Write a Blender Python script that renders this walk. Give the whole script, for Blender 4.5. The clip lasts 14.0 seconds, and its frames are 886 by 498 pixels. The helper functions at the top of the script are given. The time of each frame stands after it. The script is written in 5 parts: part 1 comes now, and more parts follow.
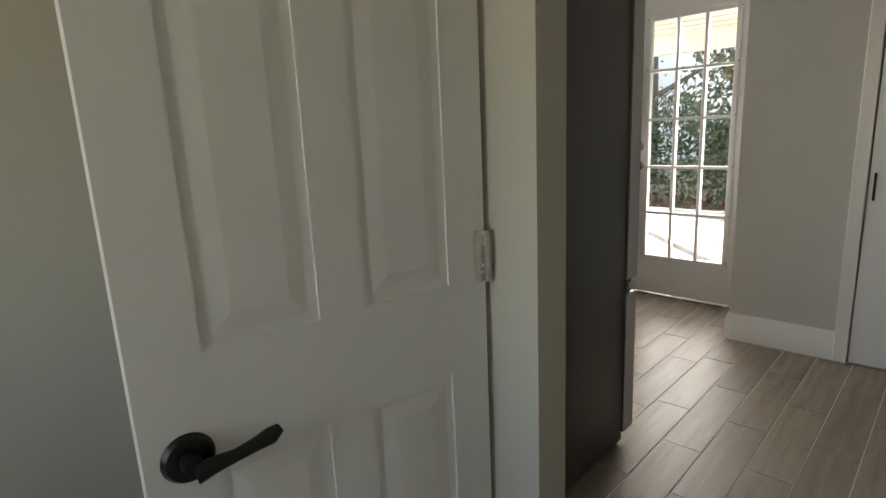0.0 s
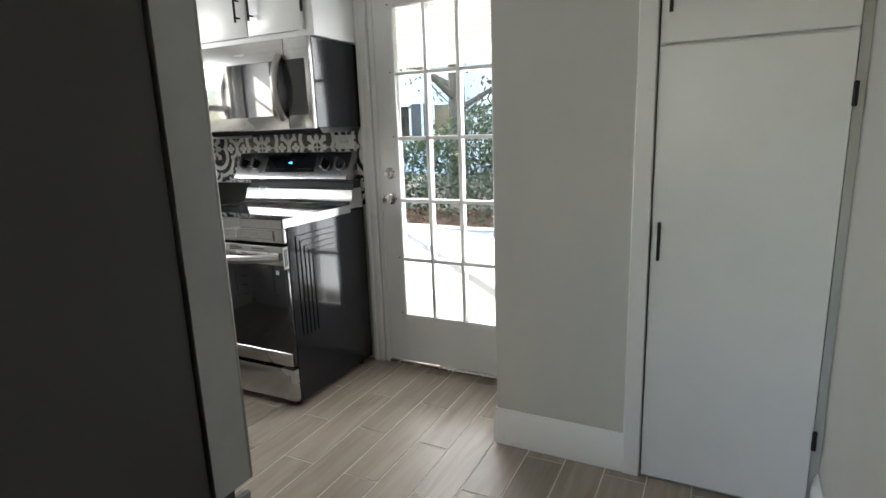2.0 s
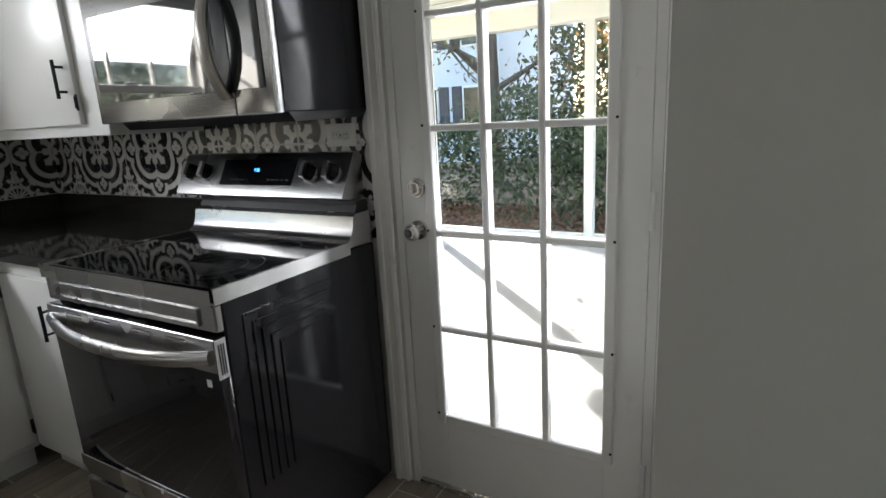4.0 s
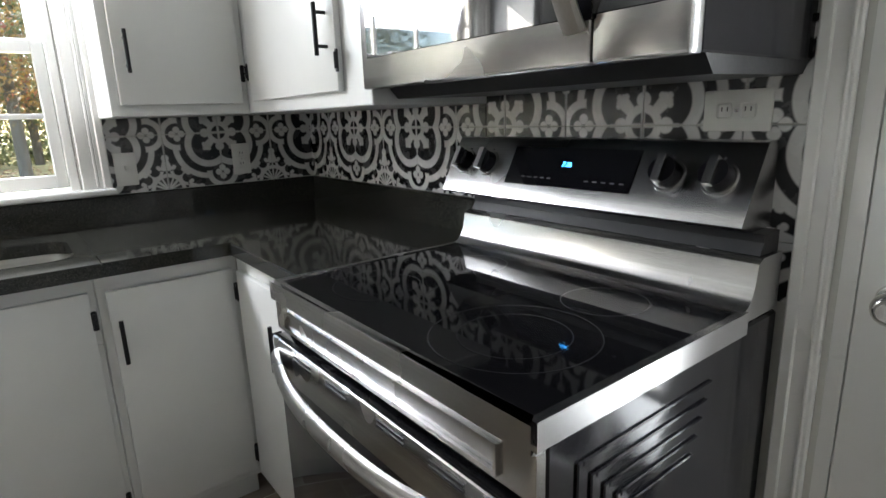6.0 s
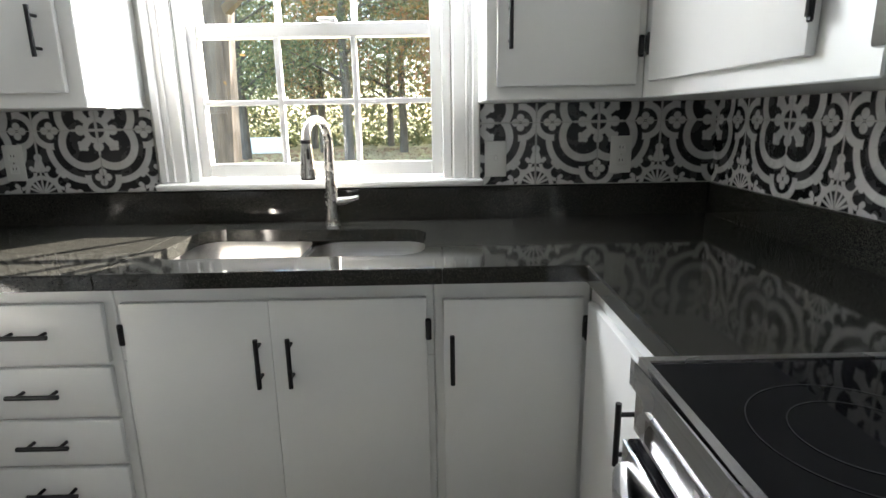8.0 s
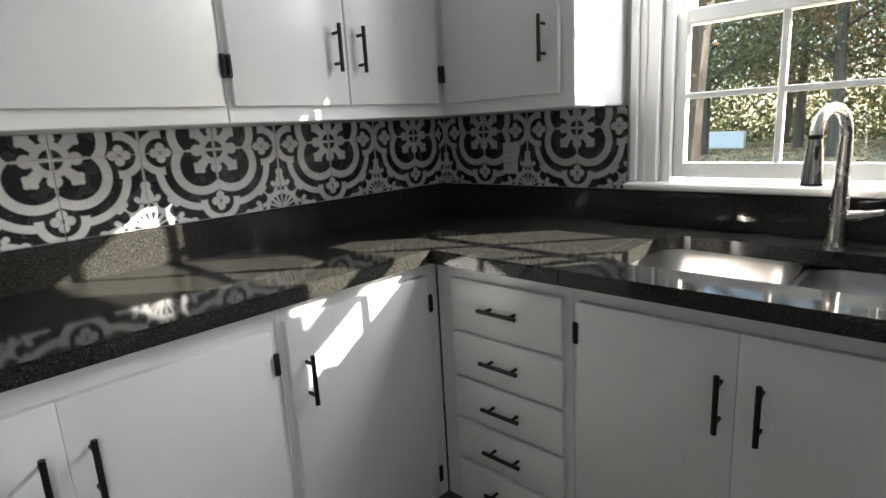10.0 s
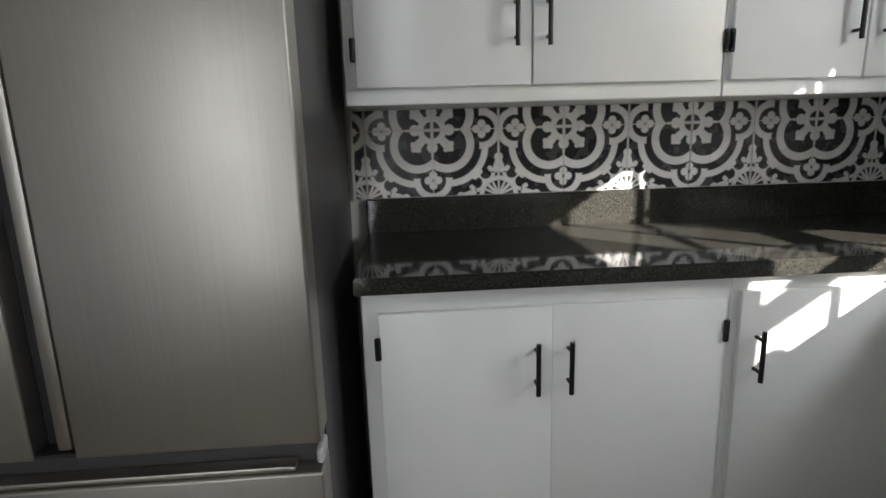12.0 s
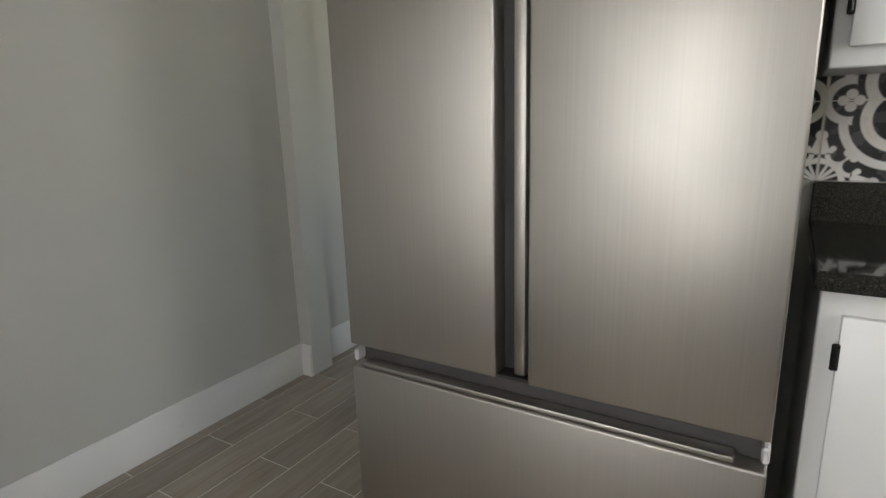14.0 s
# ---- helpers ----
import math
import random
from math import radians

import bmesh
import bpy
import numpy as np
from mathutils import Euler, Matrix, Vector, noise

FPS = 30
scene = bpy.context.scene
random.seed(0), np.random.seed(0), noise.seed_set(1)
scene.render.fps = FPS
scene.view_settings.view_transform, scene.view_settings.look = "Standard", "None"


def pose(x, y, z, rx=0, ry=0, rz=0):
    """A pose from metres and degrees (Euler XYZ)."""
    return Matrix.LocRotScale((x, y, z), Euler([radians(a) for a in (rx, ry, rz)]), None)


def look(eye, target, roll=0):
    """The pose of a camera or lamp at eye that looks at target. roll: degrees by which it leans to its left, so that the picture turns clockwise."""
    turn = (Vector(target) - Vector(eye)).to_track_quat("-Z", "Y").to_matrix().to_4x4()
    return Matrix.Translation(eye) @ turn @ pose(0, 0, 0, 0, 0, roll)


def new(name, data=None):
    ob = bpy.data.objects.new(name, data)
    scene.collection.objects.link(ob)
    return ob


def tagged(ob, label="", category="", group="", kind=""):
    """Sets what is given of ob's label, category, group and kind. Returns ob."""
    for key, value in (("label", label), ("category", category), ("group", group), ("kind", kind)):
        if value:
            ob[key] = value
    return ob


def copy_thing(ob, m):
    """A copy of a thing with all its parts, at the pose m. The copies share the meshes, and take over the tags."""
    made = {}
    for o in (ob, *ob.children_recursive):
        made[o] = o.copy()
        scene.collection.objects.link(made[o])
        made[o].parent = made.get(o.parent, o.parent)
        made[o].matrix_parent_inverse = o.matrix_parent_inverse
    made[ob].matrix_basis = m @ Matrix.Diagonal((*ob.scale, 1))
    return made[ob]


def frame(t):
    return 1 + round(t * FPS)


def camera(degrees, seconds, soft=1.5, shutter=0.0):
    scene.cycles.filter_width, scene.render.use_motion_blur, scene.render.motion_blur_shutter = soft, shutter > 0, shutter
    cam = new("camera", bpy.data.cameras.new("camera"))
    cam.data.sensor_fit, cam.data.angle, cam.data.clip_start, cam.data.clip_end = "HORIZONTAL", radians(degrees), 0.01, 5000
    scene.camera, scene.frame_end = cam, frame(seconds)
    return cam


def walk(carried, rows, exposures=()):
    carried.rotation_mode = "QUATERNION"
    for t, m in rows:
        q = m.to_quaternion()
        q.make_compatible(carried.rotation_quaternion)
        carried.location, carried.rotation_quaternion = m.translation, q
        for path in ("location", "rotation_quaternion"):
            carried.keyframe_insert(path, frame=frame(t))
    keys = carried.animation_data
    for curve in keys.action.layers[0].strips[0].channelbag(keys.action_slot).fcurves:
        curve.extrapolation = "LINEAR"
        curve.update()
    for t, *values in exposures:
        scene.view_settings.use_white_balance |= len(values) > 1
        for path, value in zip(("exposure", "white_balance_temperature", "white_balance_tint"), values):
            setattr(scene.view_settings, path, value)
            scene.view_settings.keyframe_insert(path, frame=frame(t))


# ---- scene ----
cam = camera(77.4, 14.0)
PATH = [
    (0, (-3.85, -3.833, 1.265), (-2.445, -2.476, 0.839), -2.6),
    (0.5, (-3.538, -3.827, 1.282), (-2.008, -2.614, 0.852), -2.5),
    (1, (-3.202, -3.79, 1.266), (-1.562, -2.727, 0.845), -1.9),
    (1.5, (-2.887, -3.728, 1.262), (-1.172, -2.788, 0.845), -1.7),
    (2, (-2.522, -3.685, 1.298), (-0.78, -2.798, 0.875), -2.0),
    (2.2, (-2.397, -3.636, 1.304), (-0.649, -2.765, 0.876), -2.3),
    (4.3, (-1.384, -2.909, 1.287), (0.278, -1.9, 0.816), -3.1),
    (4.5, (-1.342, -2.825, 1.281), (0.302, -1.787, 0.811), -3.1),
    (5, (-1.231, -2.636, 1.264), (0.34, -1.49, 0.794), -2.9),
    (5.5, (-1.157, -2.497, 1.253), (0.262, -1.166, 0.789), -2.5),
    (6, (-1.077, -2.314, 1.259), (0.11, -0.775, 0.789), -2.0),
    (6.5, (-1.013, -2.161, 1.257), (-0.081, -0.455, 0.789), -1.3),
    (7, (-0.946, -2.032, 1.249), (-0.27, -0.21, 0.778), -1.2),
    (7.2, (-0.921, -1.996, 1.25), (-0.376, -0.13, 0.777), -1.1),
    (9.3, (-1.042, -1.769, 1.249), (-1.87, -0.008, 0.792), -2.2),
    (9.5, (-1.06, -1.766, 1.26), (-2.025, -0.075, 0.802), -2.6),
    (10, (-1.054, -1.736, 1.25), (-2.409, -0.33, 0.821), -3.2),
    (10.5, (-1.046, -1.757, 1.253), (-2.658, -0.653, 0.827), -2.9),
    (11, (-1.0, -1.776, 1.247), (-2.793, -0.998, 0.823), -2.2),
    (11.5, (-0.988, -1.843, 1.249), (-2.885, -1.379, 0.815), -1.8),
    (12, (-0.972, -1.899, 1.228), (-2.922, -1.772, 0.802), -1.7),
    (12.5, (-0.951, -1.946, 1.218), (-2.891, -2.16, 0.78), -1.7),
    (13, (-0.941, -1.979, 1.204), (-2.818, -2.51, 0.761), -1.7),
    (13.5, (-0.937, -2.024, 1.202), (-2.717, -2.818, 0.751), -1.7),
    (14, (-0.932, -2.095, 1.213), (-2.587, -3.117, 0.748), -1.7),
]
POSES = [(t, look(e, a, r)) for t, e, a, r in PATH]
walk(cam, POSES, [(0.0, 3.1, 7400, 16), (0.5, 3.35, 7100, 15), (1.0, 3.3, 7000, 14), (2.2, 3.4, 6500, 12), (4.4, 2.65, 6450, 13), (5.2, 2.85, 6400, 13), (6.2, 3.6, 6400, 12), (7.2, 3.7, 6400, 12), (9.4, 2.9, 6400, 12), (11.5, 2.6, 6400, 12), (12.5, 2.6, 6550, 12), (13.2, 3.1, 6800, 13), (14.0, 3.35, 6800, 13)])

# ---- light ----
SUN_EL, SUN_AZ = 25.3, 45.3   # degrees; azimuth from +y towards +x
world = bpy.data.worlds.new("sky")
scene.world = world
world.use_nodes = True
sky = world.node_tree.nodes.new("ShaderNodeTexSky")
sky.sky_type = "NISHITA"
sky.sun_disc = False
sky.sun_elevation, sky.sun_rotation = radians(SUN_EL), radians(SUN_AZ)
world.node_tree.links.new(sky.outputs[0], world.node_tree.nodes["Background"].inputs[0])
world.node_tree.nodes["Background"].inputs[1].default_value = 0.15
sun = new("sun", bpy.data.lights.new("sun", "SUN"))
sun.data.energy, sun.data.angle, sun.data.color = 5.0, radians(0.5), (1.0, 0.93, 0.82)
se, sa = radians(SUN_EL), radians(SUN_AZ)
sun.matrix_world = look((0, 0, 0), (-math.cos(se) * math.sin(sa), -math.cos(se) * math.cos(sa), -math.sin(se)))


def area(name, m, w, h, power, color):
    la = bpy.data.lights.new(name, "AREA")
    la.shape, la.size, la.size_y, la.energy, la.color = "RECTANGLE", w, h, power, color
    ob = new(name, la)
    ob.matrix_world = m
    return ob


# added fill lamp for daylight of rooms behind the walker; no window known there
area("hall_fill", look((-5.56, -3.0, 1.5), (-3.0, -3.4, 1.2)), 1.1, 1.2, 0.5, (1.0, 0.89, 0.76))
# sky light standing in the openings of the door and of the window
area("door_skylight", look((0.12, -2.42, 1.1), (-2.0, -3.0, 0.9)), 0.5, 1.55, 2.5, (0.94, 0.97, 1.0))
area("window_skylight", look((-1.325, 0.012, 1.82), (-1.2, -1.9, 0.85)), 0.72, 0.32, 2.2, (0.92, 0.96, 1.0))


# ---- materials ----
class Ex:
    """A shader value that can be written as arithmetic."""

    def __init__(self, tree, sock):
        self.tree, self.sock = tree, sock

    def op(self, kind, *others):
        n = self.tree.nodes.new("ShaderNodeMath")
        n.operation = kind
        for i, v in enumerate((self, *others)):
            if isinstance(v, Ex):
                self.tree.links.new(v.sock, n.inputs[i])
            else:
                n.inputs[i].default_value = v
        return Ex(self.tree, n.outputs[0])

    def __add__(self, o): return self.op("ADD", o)
    def __sub__(self, o): return self.op("SUBTRACT", o)
    def __mul__(self, o): return self.op("MULTIPLY", o)
    def least(self, o): return self.op("MINIMUM", o)
    def most(self, o): return self.op("MAXIMUM", o)
    def mag(self): return self.op("ABSOLUTE")


def material(name, base=(0.5, 0.5, 0.5), rough=0.5, metal=0.0):
    m = bpy.data.materials.new(name)
    m.use_nodes = True
    p = m.node_tree.nodes["Principled BSDF"]
    p.inputs["Base Color"].default_value = (*base, 1)
    p.inputs["Roughness"].default_value = rough
    p.inputs["Metallic"].default_value = metal
    return m, m.node_tree, p


def node(tree, kind, **values):
    n = tree.nodes.new(kind)
    for k, v in values.items():
        n.inputs[k.replace("_", " ")].default_value = v
    return n


def coords(tree, scale=(1, 1, 1), world_space=True):
    mp = tree.nodes.new("ShaderNodeMapping")
    mp.inputs["Scale"].default_value = scale
    if world_space:
        src = tree.nodes.new("ShaderNodeNewGeometry").outputs["Position"]
    else:
        src = tree.nodes.new("ShaderNodeTexCoord").outputs["Object"]
    tree.links.new(src, mp.inputs["Vector"])
    return mp.outputs[0]


def noise_of(tree, scale, detail=4.0, stretch=(1, 1, 1), rough=0.55, world_space=True):
    n = node(tree, "ShaderNodeTexNoise", Scale=scale, Detail=detail, Roughness=rough)
    tree.links.new(coords(tree, stretch, world_space), n.inputs["Vector"])
    return n.outputs["Fac"]


def ramp(tree, fac, stops):
    r = tree.nodes.new("ShaderNodeValToRGB")
    els = r.color_ramp.elements
    while len(els) < len(stops):
        els.new(0.5)
    for e, (at, c) in zip(els, stops):
        e.position = at
        e.color = (*c, 1) if len(c) == 3 else c
    tree.links.new(fac, r.inputs[0])
    return r.outputs[0]


def grey(v):
    return (v, v, v)


def bump(tree, p, height, strength=0.2, distance=0.002):
    b = node(tree, "ShaderNodeBump", Strength=strength, Distance=distance)
    tree.links.new(height, b.inputs["Height"])
    tree.links.new(b.outputs[0], p.inputs["Normal"])


def mottled(name, a, b, scale, rough, metal=0.0, grain=60.0, bumps=0.15, dist=0.001, stretch=(1, 1, 1), rr=0.06, ws=True):
    """Colour wandering between a and b, with fine relief and uneven gloss."""
    m, t, p = material(name, a, rough, metal)
    t.links.new(ramp(t, noise_of(t, scale, 5, stretch, 0.6, ws), [(0.3, a), (0.7, b)]), p.inputs["Base Color"])
    t.links.new(ramp(t, noise_of(t, scale * 3.1, 3, stretch, 0.6, ws), [(0.25, grey(max(rough - rr, 0.02))), (0.75, grey(rough + rr))]), p.inputs["Roughness"])
    bump(t, p, noise_of(t, grain, 3, stretch, 0.6, ws), bumps, dist)
    return m


WALL = mottled("grey_wall_paint", (0.55, 0.55, 0.515), (0.59, 0.588, 0.55), 1.4, 0.6, grain=180, bumps=0.12, dist=0.0006)
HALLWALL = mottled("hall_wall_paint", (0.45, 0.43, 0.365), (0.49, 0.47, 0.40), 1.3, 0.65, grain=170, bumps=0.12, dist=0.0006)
TRIM = mottled("white_trim_paint", (0.76, 0.76, 0.74), (0.80, 0.80, 0.78), 3.0, 0.32, grain=90, bumps=0.12, dist=0.0006)
CAB = mottled("white_cabinet_paint", (0.74, 0.75, 0.735), (0.79, 0.795, 0.78), 2.2, 0.30, grain=70, bumps=0.10, dist=0.0005, rr=0.02)
CEIL = mottled("ceiling_paint", (0.78, 0.78, 0.76), (0.82, 0.82, 0.80), 2.0, 0.7, grain=200)
DOORP = mottled("white_door_paint", (0.72, 0.715, 0.68), (0.76, 0.755, 0.72), 2.4, 0.34, grain=120, bumps=0.15, dist=0.0005)
BLACKMETAL = mottled("black_metal", (0.010, 0.010, 0.011), (0.016, 0.016, 0.017), 40, 0.35, metal=0.4, grain=300)
BLACKGLOSS = mottled("black_enamel", (0.010, 0.010, 0.012), (0.013, 0.013, 0.016), 4, 0.12, rr=0.03, grain=30, bumps=0.02)
BLACKGLOSS.node_tree.nodes["Principled BSDF"].inputs["Specular IOR Level"].default_value = 0.35
DIMPRINT = mottled("dim_panel_print", (0.05, 0.05, 0.052), (0.06, 0.06, 0.062), 30, 0.5)
BLACKPLASTIC = mottled("black_plastic", (0.014, 0.014, 0.015), (0.02, 0.02, 0.021), 20, 0.42, grain=250)
DARKGREY = mottled("dark_grey_case", (0.050, 0.046, 0.046), (0.057, 0.052, 0.052), 1.2, 0.36, grain=400, bumps=0.2, dist=0.0004, rr=0.01)
GREYPLASTIC = mottled("grey_plastic", (0.42, 0.42, 0.42), (0.47, 0.47, 0.47), 9, 0.45)
PLATE = mottled("outlet_plastic", (0.74, 0.74, 0.71), (0.77, 0.77, 0.74), 9, 0.35)
CHROME = mottled("satin_nickel", (0.62, 0.60, 0.57), (0.68, 0.66, 0.63), 14, 0.25, metal=1.0, grain=300, bumps=0.03)
GROUT = mottled("grout", (0.62, 0.60, 0.55), (0.72, 0.70, 0.65), 12, 0.85, grain=500, bumps=0.4)
CONCRETE = mottled("porch_concrete", (0.29, 0.29, 0.29), (0.36, 0.36, 0.355), 1.6, 0.8, grain=90, bumps=0.3, dist=0.003)
OUTWHITE = mottled("porch_white_paint", (0.78, 0.78, 0.76), (0.82, 0.82, 0.80), 3, 0.5)
BARK = mottled("bark", (0.055, 0.042, 0.032), (0.13, 0.105, 0.08), 9, 0.9, grain=16, bumps=0.9, dist=0.03, stretch=(1, 1, 0.2))
SIDING = mottled("pale_siding", (0.60, 0.66, 0.74), (0.66, 0.71, 0.78), 1.0, 0.6)
SHUTTER = mottled("dark_shutter", (0.03, 0.035, 0.05), (0.04, 0.045, 0.06), 3, 0.5)
ROOFING = mottled("roof_shingle", (0.06, 0.055, 0.05), (0.10, 0.095, 0.09), 5, 0.9, grain=20, bumps=0.6, dist=0.01)
GROUND = mottled("leafy_ground", (0.16, 0.11, 0.07), (0.26, 0.19, 0.11), 1.2, 0.95, grain=14, bumps=0.9, dist=0.03)
LAWN = mottled("autumn_lawn", (0.24, 0.23, 0.09), (0.45, 0.38, 0.19), 0.5, 0.95, grain=30, bumps=0.8, dist=0.02)


def brushed(name, along, a=(0.43, 0.425, 0.42), b=(0.50, 0.495, 0.49), rough=0.25):
    """Stainless steel with its grain along one axis."""
    st = [260.0, 260.0, 260.0]
    st[along] = 1.6
    m, t, p = material(name, a, rough, 1.0)
    f = noise_of(t, 1.0, 2, tuple(st), 0.5)
    t.links.new(ramp(t, f, [(0.3, a), (0.7, b)]), p.inputs["Base Color"])
    t.links.new(ramp(t, noise_of(t, 3.0, 3), [(0.3, grey(rough - 0.04)), (0.7, grey(rough + 0.06))]), p.inputs["Roughness"])
    p.inputs["Anisotropic"].default_value = 0.4
    bump(t, p, f, 0.05, 0.0003)
    return m


STEEL_Y = brushed("brushed_steel_across", 1)
STEEL_Z = brushed("brushed_steel_upright", 2, (0.37, 0.35, 0.322), (0.392, 0.371, 0.342), 0.44)
SINKSTEEL = brushed("sink_steel", 0, (0.52, 0.51, 0.49), (0.60, 0.59, 0.57), 0.3)


def glass(name, tint=(1, 1, 1), rough=0.0):
    m, t, p = material(name, tint, rough)
    p.inputs["Transmission Weight"].default_value = 1.0
    p.inputs["IOR"].default_value = 1.45
    # thin sheet: straight-through with a Fresnel-driven gloss
    tr = t.nodes.new("ShaderNodeBsdfTransparent")
    tr.inputs[0].default_value = (*tint, 1)
    gl = t.nodes.new("ShaderNodeBsdfGlossy")
    gl.inputs["Roughness"].default_value = rough
    fr = t.nodes.new("ShaderNodeFresnel")
    fr.inputs[0].default_value = 1.45
    mx = t.nodes.new("ShaderNodeMixShader")
    t.links.new(fr.outputs[0], mx.inputs[0])
    t.links.new(tr.outputs[0], mx.inputs[1])
    t.links.new(gl.outputs[0], mx.inputs[2])
    t.links.new(mx.outputs[0], t.nodes["Material Output"].inputs[0])
    return m


GLASS = glass("clear_glass", (0.97, 0.985, 0.98))


def dark_glass(name, base, rough):
    m, t, p = material(name, base, rough)
    p.inputs["IOR"].default_value = 1.6
    p.inputs["Specular IOR Level"].default_value = 0.45
    t.links.new(ramp(t, noise_of(t, 5, 4), [(0.3, grey(rough)), (0.8, grey(rough + 0.03))]), p.inputs["Roughness"])
    return m


COOKGLASS = dark_glass("cooktop_glass", (0.006, 0.006, 0.007), 0.03)
OVENGLASS = dark_glass("oven_glass", (0.008, 0.008, 0.010), 0.04)
MWGLASS = dark_glass("microwave_glass", (0.02, 0.021, 0.023), 0.02)
MWGLASS.node_tree.nodes["Principled BSDF"].inputs["IOR"].default_value = 2.0


def emitter(name, color, power):
    m, t, p = material(name, color, 0.4)
    p.inputs["Emission Color"].default_value = (*color, 1)
    p.inputs["Emission Strength"].default_value = power
    return m


CLOCK = emitter("blue_clock_digits", (0.05, 0.40, 1.0), 1.0)


def granite():
    m, t, p = material("black_granite", (0.03, 0.03, 0.028), 0.10)
    v = node(t, "ShaderNodeTexVoronoi", Scale=420.0)
    t.links.new(coords(t), v.inputs["Vector"])
    sep = t.nodes.new("ShaderNodeSeparateColor")
    t.links.new(v.outputs["Color"], sep.inputs[0])
    flecks = ramp(t, sep.outputs[0], [(0.0, (0.014, 0.014, 0.013)), (0.5, (0.026, 0.0258, 0.022)), (0.85, (0.036, 0.035, 0.030)), (1.0, (0.062, 0.060, 0.050))])
    t.links.new(flecks, p.inputs["Base Color"])
    t.links.new(ramp(t, noise_of(t, 14, 5), [(0.3, grey(0.05)), (0.75, grey(0.09))]), p.inputs["Roughness"])
    bump(t, p, noise_of(t, 120, 3), 0.03, 0.0004)
    p.inputs["IOR"].default_value = 1.5
    return m


GRANITE = granite()


def plank_tile():
    m, t, p = material("wood_look_tile", (0.3, 0.25, 0.2), 0.35)
    info = t.nodes.new("ShaderNodeObjectInfo")
    sh = t.nodes.new("ShaderNodeVectorMath")
    sh.operation = "SCALE"
    cb = t.nodes.new("ShaderNodeCombineXYZ")
    for i in range(3):
        t.links.new(info.outputs["Random"], cb.inputs[i])
    t.links.new(cb.outputs[0], sh.inputs[0])
    sh.inputs["Scale"].default_value = 37.0
    ad = t.nodes.new("ShaderNodeVectorMath")
    t.links.new(coords(t, (2.2, 26, 1)), ad.inputs[0])
    t.links.new(sh.outputs[0], ad.inputs[1])
    n = node(t, "ShaderNodeTexNoise", Scale=1.0, Detail=6.0, Roughness=0.62, Distortion=0.6)
    t.links.new(ad.outputs[0], n.inputs["Vector"])
    c = ramp(t, n.outputs["Fac"], [(0.25, (0.205, 0.165, 0.125)), (0.5, (0.285, 0.24, 0.19)), (0.78, (0.365, 0.315, 0.26))])
    hs = t.nodes.new("ShaderNodeHueSaturation")
    t.links.new(c, hs.inputs["Color"])
    mr = node(t, "ShaderNodeMapRange", To_Min=0.86, To_Max=1.12)
    t.links.new(info.outputs["Random"], mr.inputs["Value"])
    t.links.new(mr.outputs[0], hs.inputs["Value"])
    t.links.new(hs.outputs[0], p.inputs["Base Color"])
    t.links.new(ramp(t, n.outputs["Fac"], [(0.2, grey(0.44)), (0.8, grey(0.30))]), p.inputs["Roughness"])
    bump(t, p, n.outputs["Fac"], 0.12, 0.001)
    return m


PLANK = plank_tile()
PER, FZ = 0.4125, 1.2235      # repeat of the printed pattern, height of the flower row


